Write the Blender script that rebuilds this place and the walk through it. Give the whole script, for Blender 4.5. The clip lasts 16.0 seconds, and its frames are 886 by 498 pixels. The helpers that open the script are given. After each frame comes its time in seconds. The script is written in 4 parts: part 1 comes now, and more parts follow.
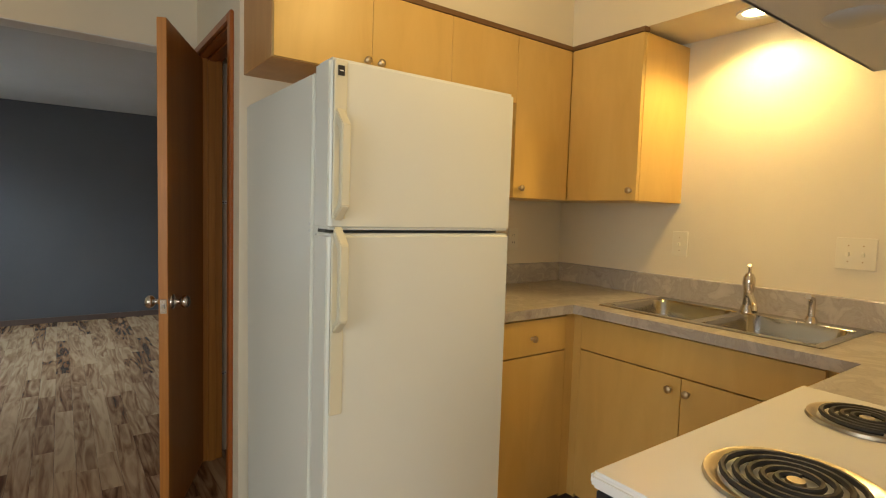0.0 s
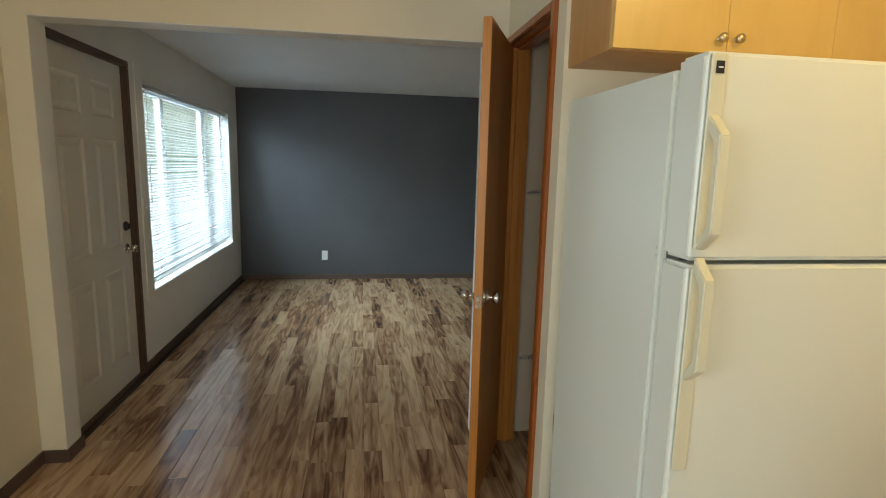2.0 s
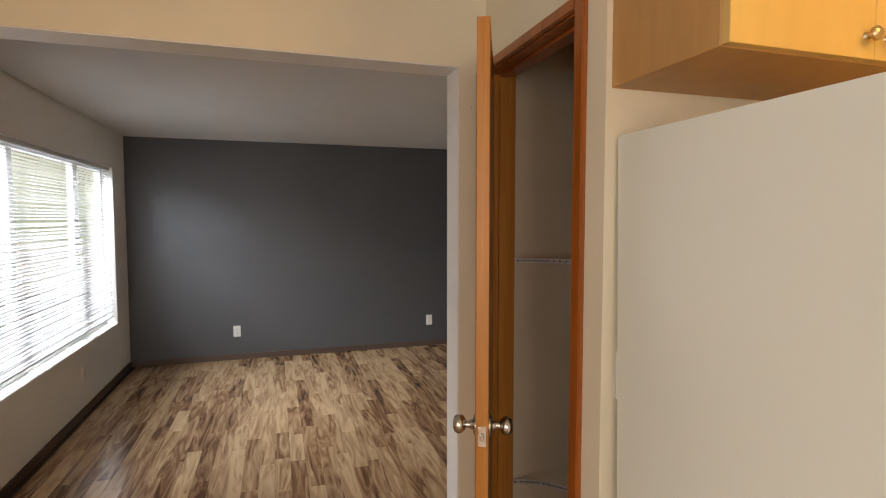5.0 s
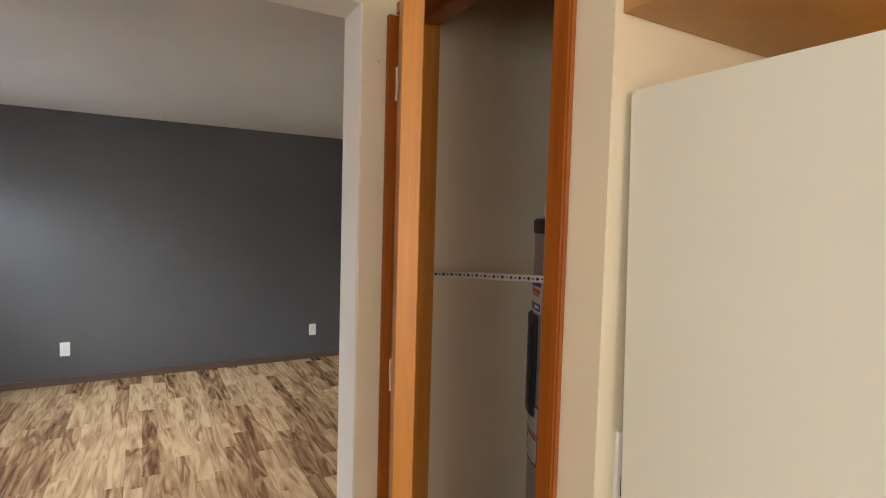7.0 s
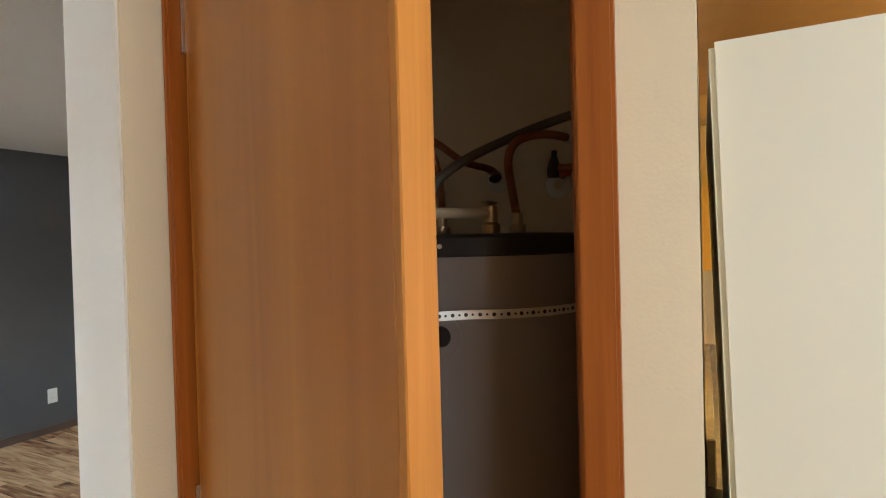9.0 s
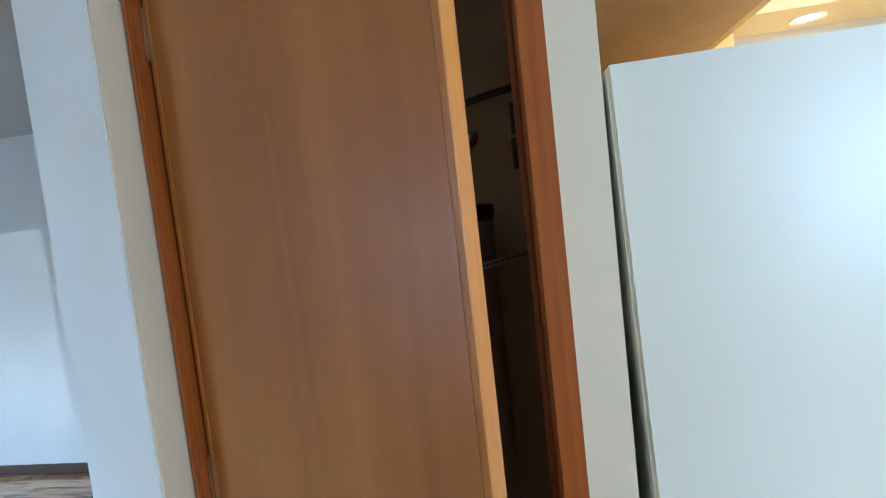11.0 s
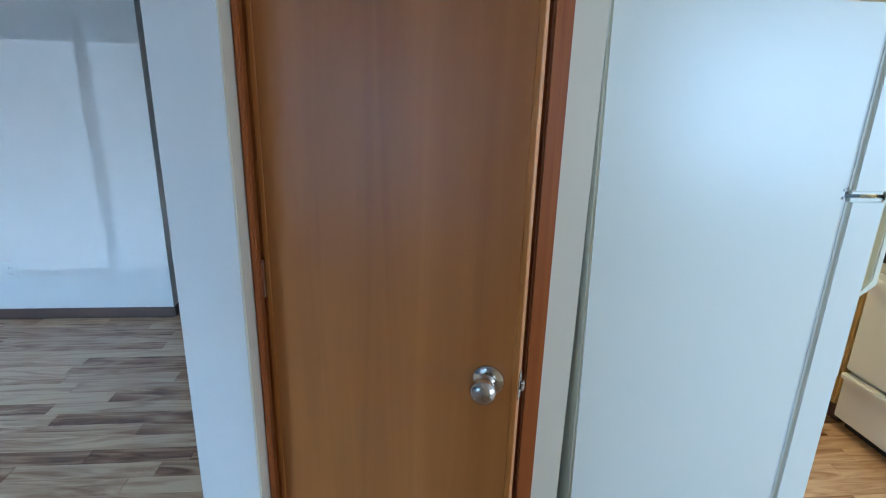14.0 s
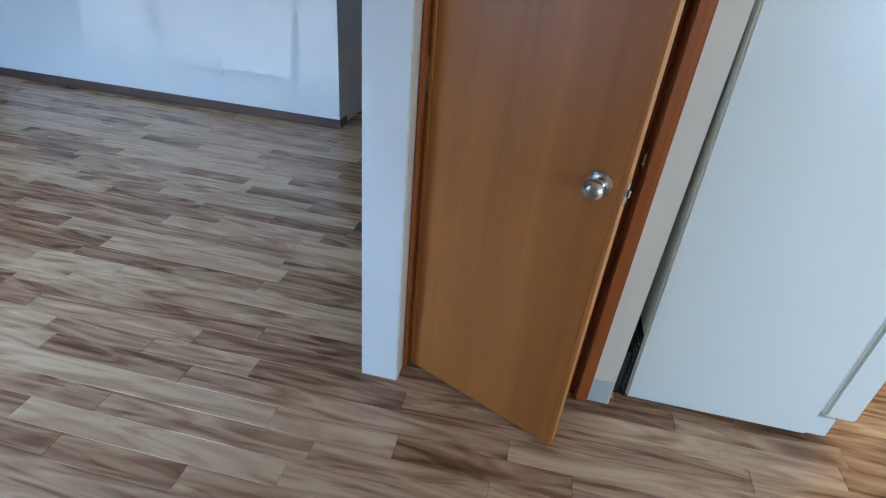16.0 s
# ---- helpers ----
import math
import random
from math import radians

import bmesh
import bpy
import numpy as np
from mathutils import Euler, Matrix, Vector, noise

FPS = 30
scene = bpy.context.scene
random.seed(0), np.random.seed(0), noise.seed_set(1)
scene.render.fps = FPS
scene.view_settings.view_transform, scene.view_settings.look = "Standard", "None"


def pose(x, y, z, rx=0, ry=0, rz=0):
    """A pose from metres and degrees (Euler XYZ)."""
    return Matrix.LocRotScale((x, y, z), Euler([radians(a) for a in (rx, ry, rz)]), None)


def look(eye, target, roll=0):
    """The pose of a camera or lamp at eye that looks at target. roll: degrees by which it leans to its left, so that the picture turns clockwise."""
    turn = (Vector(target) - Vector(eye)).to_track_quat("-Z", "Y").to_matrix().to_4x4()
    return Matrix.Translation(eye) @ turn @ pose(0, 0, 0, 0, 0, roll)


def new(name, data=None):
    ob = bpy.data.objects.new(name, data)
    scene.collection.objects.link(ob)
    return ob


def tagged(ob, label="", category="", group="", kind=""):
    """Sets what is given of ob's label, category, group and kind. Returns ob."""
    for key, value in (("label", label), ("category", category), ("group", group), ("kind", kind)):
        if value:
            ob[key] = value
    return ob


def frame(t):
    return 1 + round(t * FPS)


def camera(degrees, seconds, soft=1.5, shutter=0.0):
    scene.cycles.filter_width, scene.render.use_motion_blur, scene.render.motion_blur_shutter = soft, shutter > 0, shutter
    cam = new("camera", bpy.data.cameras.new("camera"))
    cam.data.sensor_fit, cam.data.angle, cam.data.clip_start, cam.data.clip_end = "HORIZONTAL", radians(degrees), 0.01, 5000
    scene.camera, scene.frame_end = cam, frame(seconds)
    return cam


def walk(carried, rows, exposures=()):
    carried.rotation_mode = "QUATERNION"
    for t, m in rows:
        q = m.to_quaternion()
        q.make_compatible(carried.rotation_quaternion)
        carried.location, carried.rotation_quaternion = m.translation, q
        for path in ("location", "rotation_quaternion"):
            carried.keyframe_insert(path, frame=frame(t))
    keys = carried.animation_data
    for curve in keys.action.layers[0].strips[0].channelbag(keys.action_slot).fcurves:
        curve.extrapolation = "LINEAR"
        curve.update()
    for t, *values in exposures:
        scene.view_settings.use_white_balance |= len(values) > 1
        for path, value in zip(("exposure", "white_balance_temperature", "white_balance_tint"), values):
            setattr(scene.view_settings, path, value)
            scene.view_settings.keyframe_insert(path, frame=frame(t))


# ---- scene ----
cam = camera(79.9, 16.0, soft=1.1)
PATH = [
    (0, (0.063, 0.497, 1.33), (1.234, 2.113, 1.187), 1.8),
    (0.5, (0.065, 0.588, 1.41), (0.985, 2.352, 1.21), 1.3),
    (1, (0.026, 0.642, 1.475), (0.669, 2.517, 1.209), 0.9),
    (1.5, (-0.016, 0.688, 1.483), (0.404, 2.618, 1.174), 1.1),
    (2, (-0.084, 0.745, 1.472), (0.218, 2.697, 1.158), 1.4),
    (2.5, (-0.154, 0.834, 1.483), (0.167, 2.789, 1.216), 1.1),
    (3, (-0.184, 0.927, 1.505), (0.201, 2.878, 1.289), 0.6),
    (3.5, (-0.177, 1.044, 1.498), (0.265, 2.988, 1.34), 0.2),
    (3.7, (-0.161, 1.104, 1.496), (0.295, 3.046, 1.356), 0.0),
    (5.8, (-0.124, 1.729, 1.516), (0.653, 3.57, 1.408), 0.6),
    (6, (-0.115, 1.779, 1.513), (0.718, 3.594, 1.405), 0.8),
    (6.5, (-0.051, 1.905, 1.493), (0.886, 3.669, 1.381), 1.4),
    (7, (0.01, 2.038, 1.507), (1.003, 3.77, 1.393), 1.6),
    (7.5, (0.034, 2.158, 1.51), (1.164, 3.803, 1.393), 1.4),
    (8, (0.049, 2.298, 1.492), (1.417, 3.753, 1.385), 0.8),
    (8.5, (0.056, 2.457, 1.504), (1.644, 3.67, 1.432), -0.2),
    (9, (0.021, 2.607, 1.504), (1.815, 3.491, 1.476), -1.5),
    (9.2, (0.038, 2.624, 1.504), (1.861, 3.447, 1.477), -2.3),
    (11.3, (-0.283, 2.765, 1.51), (1.686, 3.078, 1.359), -6.4),
    (11.5, (-0.312, 2.788, 1.511), (1.657, 3.103, 1.353), -6.1),
    (12, (-0.366, 2.883, 1.512), (1.615, 3.075, 1.312), -5.3),
    (12.5, (-0.411, 2.982, 1.506), (1.572, 2.991, 1.246), -4.1),
    (13, (-0.451, 3.054, 1.499), (1.511, 2.905, 1.145), -1.9),
    (13.5, (-0.486, 3.071, 1.506), (1.446, 2.854, 1.037), -0.1),
    (14, (-0.546, 3.064, 1.496), (1.357, 2.871, 0.914), 1.6),
    (14.5, (-0.636, 3.044, 1.495), (1.208, 2.939, 0.726), 3.1),
    (15, (-0.696, 3.015, 1.47), (1.07, 3.019, 0.532), 4.2),
    (15.5, (-0.743, 3.0, 1.451), (0.959, 3.114, 0.406), 4.9),
    (16, (-0.81, 3.036, 1.442), (0.858, 3.303, 0.371), 5.6),
]
EXPOSURES = [(0, -0.58, 6900, 8), (0.6, -0.52, 6700, 6), (2, -0.32, 6500, 0), (3.5, -0.15, 7300, 9), (6, 0.06, 7900, 21), (7, 0.32, 7650, 15), (8.3, 0.46, 6950, 10), (9, 0.66, 7050, 10), (9.3, 0.66, 6850, 8), (11.3, 0.6, 4750, 0), (12.5, 0.5, 4600, -1), (14, 0.22, 4550, 0), (16, 0.25, 4700, 5)]
walk(cam, [(t, look(e, g, r)) for t, e, g, r in PATH], EXPOSURES)

# ---- world, sun, large lights ----
SUN_ELEVATION, SUN_AZIMUTH = 3.0, 276.0
world = bpy.data.worlds.new("world")
scene.world = world
world.use_nodes = True
sky = world.node_tree.nodes.new("ShaderNodeTexSky")
sky.sky_type, sky.sun_disc = "NISHITA", False
sky.sun_elevation, sky.sun_rotation = radians(SUN_ELEVATION), radians(SUN_AZIMUTH)
world.node_tree.links.new(sky.outputs[0], world.node_tree.nodes["Background"].inputs[0])
world.node_tree.nodes["Background"].inputs[1].default_value = 0.12


def lamp(name, kind, energy, colour, m, **settings):
    data = bpy.data.lights.new(name, kind)
    data.energy, data.color = energy, colour
    if kind == "AREA":
        data.shape, data.size, data.size_y = "RECTANGLE", settings["size"], settings["size_y"]
    if kind == "SPOT":
        data.spot_size, data.spot_blend, data.shadow_soft_size = radians(settings["cone"]), 0.6, settings["soft"]
    if kind == "POINT":
        data.shadow_soft_size = settings["soft"]
    if kind == "SUN":
        data.angle = radians(settings["angle"])
    ob = new(name, data)
    ob.matrix_world = m
    return ob


lamp("sun", "SUN", 0.55, (1.0, 0.97, 0.93), look((-9, 7.1, 1.98), (0, 6.1, 1.5)), angle=0.004)
# daylight of the living room window and of the two dining windows behind the walker
lamp("window_daylight", "AREA", 640, (0.66, 0.83, 1.0), look((-3.3, 5.5, 2.95), (0, 6.15, 0.45)), size=3.6, size_y=1.8)
lamp("dining_window_daylight", "AREA", 60, (0.78, 0.89, 1.0), look((-2.62, 0.0, 1.45), (0.2, 1.0, 1.15)), size=1.7, size_y=1.2)
lamp("south_window_daylight", "AREA", 42, (0.95, 0.97, 1.0), look((-0.85, -1.55, 1.3), (0.5, 2.0, 1.05)), size=1.8, size_y=1.5)
lamp("sink_downlight", "SPOT", 62, (1.0, 0.70, 0.27), pose(2.27, 1.52, 2.13), cone=150, soft=0.04)
# Unseen lamp, added for the warm light on cabinets and floor.
lamp("unseen_kitchen_lamp", "POINT", 24, (1.0, 0.66, 0.22), pose(1.15, 1.32, 2.36), soft=0.12)

# ---- materials ----


def nodes_of(name):
    m = bpy.data.materials.new(name)
    m.use_nodes = True
    nt = m.node_tree
    return m, nt, nt.nodes["Principled BSDF"]


def link(nt, a, b):
    nt.links.new(a, b)


def noise_tex(nt, vec, scale, detail=4.0, rough=0.55, distortion=0.0):
    n = nt.nodes.new("ShaderNodeTexNoise")
    n.inputs["Scale"].default_value, n.inputs["Detail"].default_value = scale, detail
    n.inputs["Roughness"].default_value, n.inputs["Distortion"].default_value = rough, distortion
    if vec is not None:
        link(nt, vec, n.inputs["Vector"])
    return n


def ramp(nt, fac, stops):
    r = nt.nodes.new("ShaderNodeValToRGB")
    els = r.color_ramp.elements
    while len(els) < len(stops):
        els.new(0.5)
    for e, (p, c) in zip(els, stops):
        e.position, e.color = p, (*c, 1)
    link(nt, fac, r.inputs[0])
    return r


def mapped(nt, source, scale):
    mp = nt.nodes.new("ShaderNodeMapping")
    mp.inputs["Scale"].default_value = scale
    link(nt, source, mp.inputs["Vector"])
    return mp.outputs[0]


def bump(nt, bsdf, height, strength, distance):
    b = nt.nodes.new("ShaderNodeBump")
    b.inputs["Strength"].default_value, b.inputs["Distance"].default_value = strength, distance
    link(nt, height, b.inputs["Height"])
    link(nt, b.outputs[0], bsdf.inputs["Normal"])


def shade(c, k):
    return tuple(min(1.0, v * k) for v in c)


def surface(name, colour, rough=0.5, metal=0.0, vary=0.06, grain=0.0, grain_scale=220.0, stain_scale=1.6, spec=0.5, coat=0.0, uneven=0.06):
    """A painted, moulded or metal surface: broad stains, fine relief, uneven gloss."""
    m, nt, b = nodes_of(name)
    pos = nt.nodes.new("ShaderNodeNewGeometry").outputs["Position"]
    n = noise_tex(nt, pos, stain_scale, 5)
    r = ramp(nt, n.outputs[0], [(0.3, shade(colour, 1 - vary)), (0.7, shade(colour, 1 + vary))])
    link(nt, r.outputs[0], b.inputs["Base Color"])
    n2 = noise_tex(nt, pos, 9.0, 5)
    rr = nt.nodes.new("ShaderNodeMapRange")
    rr.inputs["To Min"].default_value, rr.inputs["To Max"].default_value = max(0.02, rough - uneven), min(1, rough + uneven)
    link(nt, n2.outputs[0], rr.inputs["Value"])
    link(nt, rr.outputs[0], b.inputs["Roughness"])
    b.inputs["Metallic"].default_value = metal
    b.inputs["Specular IOR Level"].default_value = spec
    b.inputs["Coat Weight"].default_value = coat
    if grain:
        n3 = noise_tex(nt, pos, grain_scale, 3)
        bump(nt, b, n3.outputs[0], grain, 0.002)
    return m


def wood(name, dark, mid, light, axis="z", rough=0.4, across=28.0, along=1.6, figure=0.35, coat=0.0):
    """Wood with grain along one axis, fine pores and broad figure."""
    m, nt, b = nodes_of(name)
    pos = nt.nodes.new("ShaderNodeTexCoord").outputs["Object"]
    s = {"x": (along, across, across), "y": (across, along, across), "z": (across, across, along)}[axis]
    grain = noise_tex(nt, mapped(nt, pos, s), 1.0, 6, 0.6, 0.8)
    broad = noise_tex(nt, mapped(nt, pos, tuple(v * 0.16 for v in s)), 1.0, 3, 0.5, 1.2)
    mix = nt.nodes.new("ShaderNodeMix")
    mix.inputs["Factor"].default_value = figure
    link(nt, grain.outputs[0], mix.inputs["A"])
    link(nt, broad.outputs[0], mix.inputs["B"])
    r = ramp(nt, mix.outputs["Result"], [(0.30, dark), (0.5, mid), (0.70, light)])
    link(nt, r.outputs[0], b.inputs["Base Color"])
    b.inputs["Roughness"].default_value = rough
    b.inputs["Coat Weight"].default_value = coat
    b.inputs["Coat Roughness"].default_value = 0.25
    bump(nt, b, grain.outputs[0], 0.12, 0.002)
    return m


def laminate(name, island):
    """Strip laminate: every strip its own tone, dark heartwood streaks along its length."""
    m, nt, b = nodes_of(name)
    geo = nt.nodes.new("ShaderNodeNewGeometry")
    rnd = geo.outputs["Random Per Island"] if island else nt.nodes.new("ShaderNodeObjectInfo").outputs["Random"]
    off = nt.nodes.new("ShaderNodeVectorMath")
    off.operation = "MULTIPLY_ADD"
    comb = nt.nodes.new("ShaderNodeCombineXYZ")
    for i in range(3):
        link(nt, rnd, comb.inputs[i])
    link(nt, comb.outputs[0], off.inputs[0])
    off.inputs[1].default_value = (37.0, 91.0, 13.0)
    link(nt, geo.outputs["Position"], off.inputs[2])
    streak = noise_tex(nt, mapped(nt, off.outputs[0], (15.0, 1.7, 1.0)), 1.0, 3.5, 0.5, 2.2)
    fine = noise_tex(nt, mapped(nt, off.outputs[0], (130.0, 5.0, 1.0)), 1.0, 4, 0.6)
    add = nt.nodes.new("ShaderNodeMath")
    add.operation = "MULTIPLY_ADD"
    link(nt, rnd, add.inputs[0])
    add.inputs[1].default_value = 0.32
    link(nt, streak.outputs[0], add.inputs[2])
    add2 = nt.nodes.new("ShaderNodeMath")
    add2.operation = "MULTIPLY_ADD"
    link(nt, fine.outputs[0], add2.inputs[0])
    add2.inputs[1].default_value = 0.08
    link(nt, add.outputs[0], add2.inputs[2])
    r = ramp(nt, add2.outputs[0], [(0.40, (0.115, 0.053, 0.026)), (0.53, (0.235, 0.120, 0.060)), (0.68, (0.40, 0.238, 0.128)), (0.90, (0.60, 0.405, 0.235))])
    link(nt, r.outputs[0], b.inputs["Base Color"])
    rr = nt.nodes.new("ShaderNodeMapRange")
    rr.inputs["To Min"].default_value, rr.inputs["To Max"].default_value = 0.17, 0.25
    link(nt, fine.outputs[0], rr.inputs["Value"])
    link(nt, rr.outputs[0], b.inputs["Roughness"])
    bump(nt, b, fine.outputs[0], 0.10, 0.001)
    return m


def stone_laminate(name):
    """Grey-beige countertop with veins."""
    m, nt, b = nodes_of(name)
    pos = nt.nodes.new("ShaderNodeNewGeometry").outputs["Position"]
    n = noise_tex(nt, pos, 5.0, 8, 0.65, 2.5)
    r = ramp(nt, n.outputs[0], [(0.30, (0.29, 0.25, 0.22)), (0.44, (0.41, 0.37, 0.33)), (0.5, (0.36, 0.32, 0.285)), (0.56, (0.45, 0.41, 0.365)), (0.75, (0.51, 0.47, 0.42))])
    link(nt, r.outputs[0], b.inputs["Base Color"])
    b.inputs["Roughness"].default_value = 0.35
    return m


def emitter(name, colour, strength):
    m, nt, b = nodes_of(name)
    b.inputs["Base Color"].default_value = (*colour, 1)
    b.inputs["Emission Color"].default_value = (*colour, 1)
    b.inputs["Emission Strength"].default_value = strength
    return m


def glass(name):
    m, nt, b = nodes_of(name)
    b.inputs["Base Color"].default_value = (1, 1, 1, 1)
    b.inputs["Transmission Weight"].default_value, b.inputs["Roughness"].default_value = 1.0, 0.0
    b.inputs["IOR"].default_value = 1.45
    return m


def slat_vinyl(name, colour, through_light):
    """Thin vinyl that lets a part of the daylight through."""
    m, nt, b = nodes_of(name)
    b.inputs["Base Color"].default_value = (*colour, 1)
    b.inputs["Roughness"].default_value = 0.45
    tr = nt.nodes.new("ShaderNodeBsdfTranslucent")
    tr.inputs["Color"].default_value = (*colour, 1)
    mix = nt.nodes.new("ShaderNodeMixShader")
    mix.inputs[0].default_value = through_light
    link(nt, b.outputs[0], mix.inputs[1])
    link(nt, tr.outputs[0], mix.inputs[2])
    link(nt, mix.outputs[0], nt.nodes["Material Output"].inputs["Surface"])
    return m


def garden_view(name):
    """Bright garden and sky seen through the blind: foliage, pale drive, sky."""
    m, nt, b = nodes_of(name)
    pos = nt.nodes.new("ShaderNodeNewGeometry").outputs["Position"]
    sep = nt.nodes.new("ShaderNodeSeparateXYZ")
    link(nt, pos, sep.inputs[0])
    n = noise_tex(nt, pos, 0.9, 6)
    add = nt.nodes.new("ShaderNodeMath")
    add.operation = "MULTIPLY_ADD"
    link(nt, n.outputs[0], add.inputs[0])
    add.inputs[1].default_value = 2.4
    link(nt, sep.outputs["Z"], add.inputs[2])
    mr = nt.nodes.new("ShaderNodeMapRange")
    mr.inputs["From Min"].default_value, mr.inputs["From Max"].default_value = 0.5, 6.0
    link(nt, add.outputs[0], mr.inputs["Value"])
    r = ramp(nt, mr.outputs[0], [(0.0, (0.85, 0.88, 0.9)), (0.22, (0.8, 0.84, 0.85)), (0.34, (0.44, 0.54, 0.42)), (0.6, (0.55, 0.66, 0.54)), (0.8, (0.85, 0.92, 1.0))])
    b.inputs["Base Color"].default_value = (0, 0, 0, 1)
    link(nt, r.outputs[0], b.inputs["Emission Color"])
    b.inputs["Emission Strength"].default_value = 1.25
    return m


M_CREAM = surface("cream_wall_paint", (0.74, 0.665, 0.51), 0.62, grain=0.2, grain_scale=200, vary=0.04)
M_WHITE_WALL = surface("white_wall_paint", (0.78, 0.77, 0.74), 0.50, grain=0.2, grain_scale=200, vary=0.04)
M_DARK_WALL = surface("charcoal_wall_paint", (0.078, 0.081, 0.091), 0.42, grain=0.35, vary=0.06)
M_CEILING = surface("ceiling_paint", (0.60, 0.59, 0.575), 0.8, grain=0.8, grain_scale=90, vary=0.03)
M_CLOSET = surface("closet_wall_paint", (0.74, 0.63, 0.48), 0.65, grain=0.3, vary=0.08)
M_TRIM_WHITE = surface("white_gloss_trim", (0.80, 0.80, 0.78), 0.35, vary=0.02)
M_BASE = surface("brown_baseboard", (0.10, 0.060, 0.045), 0.45, vary=0.15)
M_DOORBROWN = surface("dark_brown_frame", (0.085, 0.045, 0.025), 0.45, vary=0.2)
M_WHITE_DOOR = surface("white_door_paint", (0.66, 0.64, 0.60), 0.42, vary=0.03)
M_FIR = wood("fir_veneer", (0.31, 0.108, 0.017), (0.40, 0.150, 0.026), (0.48, 0.192, 0.038), "z", 0.38, across=17, along=0.9, figure=0.6, coat=0.15)
M_FIR_EDGE = wood("fir_edge", (0.37, 0.130, 0.020), (0.46, 0.180, 0.030), (0.54, 0.230, 0.044), "z", 0.42, across=40)
M_FIR_TRIM = wood("stained_fir_trim", (0.25, 0.062, 0.010), (0.34, 0.095, 0.016), (0.43, 0.135, 0.026), "z", 0.33, across=36, coat=0.2)
M_MAPLE = wood("maple_veneer", (0.54, 0.335, 0.095), (0.64, 0.415, 0.13), (0.71, 0.48, 0.165), "z", 0.36, across=9, along=2.4, figure=0.6, coat=0.15)
# Darker, redder maple for the body of one wall cabinet.
M_MAPLE_DARKER = wood("maple_darker", (0.40, 0.205, 0.070), (0.48, 0.255, 0.090), (0.55, 0.305, 0.115), "z", 0.4, across=12, along=2.0, figure=0.5)
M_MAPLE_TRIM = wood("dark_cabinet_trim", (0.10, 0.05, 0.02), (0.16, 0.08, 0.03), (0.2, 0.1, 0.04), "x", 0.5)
M_FRIDGE = surface("fridge_enamel", (0.74, 0.748, 0.665), 0.31, vary=0.012, spec=0.5, uneven=0.015)
M_FRIDGE_TRIM = surface("yellowed_plastic", (0.71, 0.67, 0.50), 0.4, vary=0.06)
M_GASKET = surface("gasket", (0.62, 0.63, 0.60), 0.6)
M_BLACK = surface("black_plastic", (0.018, 0.018, 0.02), 0.45, vary=0.1)
M_CHROME = surface("satin_nickel", (0.62, 0.58, 0.54), 0.21, 1.0, uneven=0.03)
M_BRASS = surface("aged_brass", (0.56, 0.45, 0.30), 0.33, 1.0)
M_STEEL = surface("stainless_steel", (0.46, 0.45, 0.43), 0.22, 1.0, uneven=0.03)
M_ENAMEL = surface("stove_enamel", (0.80, 0.79, 0.77), 0.2, uneven=0.03, vary=0.02)
M_COIL = surface("coil_element", (0.03, 0.027, 0.025), 0.6, vary=0.2)
M_PAN = surface("chrome_drip_pan", (0.55, 0.47, 0.34), 0.3, 1.0)
M_STONE = stone_laminate("stone_laminate")
M_TANK = surface("grey_tank_enamel", (0.29, 0.262, 0.257), 0.33, vary=0.04)
M_COPPER = surface("copper_flex", (0.34, 0.14, 0.07), 0.42, 0.8, vary=0.25, stain_scale=25)
M_CONDUIT = surface("grey_conduit", (0.20, 0.18, 0.16), 0.45, 0.5, vary=0.1)
M_GALV = surface("galvanised_strap", (0.78, 0.77, 0.75), 0.35, 0.35, vary=0.1, stain_scale=14)
M_CPVC = surface("cpvc_pipe", (0.66, 0.55, 0.38), 0.4, vary=0.05)
M_LABEL = surface("label_paper", (0.70, 0.67, 0.65), 0.5, vary=0.04, stain_scale=12)
M_YELLOW = surface("yellow_label", (0.66, 0.55, 0.06), 0.5, vary=0.05)
M_BLUE = surface("blue_ink", (0.03, 0.05, 0.22), 0.5)
M_RED = surface("red_ink", (0.55, 0.10, 0.06), 0.5)
M_ORANGE = surface("orange_ink", (0.60, 0.22, 0.08), 0.5)
M_GREY_INK = surface("grey_ink", (0.34, 0.33, 0.32), 0.6)
M_CONCRETE = surface("concrete_pad", (0.33, 0.30, 0.27), 0.9, vary=0.25, grain=0.8, grain_scale=60, stain_scale=9)
M_PLATE = surface("ivory_plate", (0.76, 0.70, 0.55), 0.4, vary=0.02)
M_PLATE_WHITE = surface("white_plate", (0.82, 0.82, 0.80), 0.4, vary=0.02)
M_STEEL_BOX = surface("grey_steel_box", (0.17, 0.16, 0.145), 0.5, 0.3, vary=0.2, stain_scale=12)
M_SLAT = slat_vinyl("blind_slat", (0.62, 0.63, 0.64), 0.12)
M_GLASS = glass("window_glass")
M_VIEW = garden_view("garden_view")
M_BULB = emitter("lamp_bulb", (1.0, 0.80, 0.45), 30.0)
M_HOOD = surface("hood_enamel", (0.62, 0.60, 0.58), 0.4, vary=0.04)
M_LENS = surface("lamp_lens", (0.45, 0.44, 0.42), 0.3, vary=0.03)
M_PLANK = laminate("laminate_strip", False)
M_PLANK_FAR = laminate("laminate_strips_joined", True)
M_BARE = surface("bare_primer", (0.50, 0.53, 0.49), 0.6, vary=0.06, stain_scale=20)
M_SEAM = surface("dark_seam", (0.09, 0.09, 0.08), 0.6)
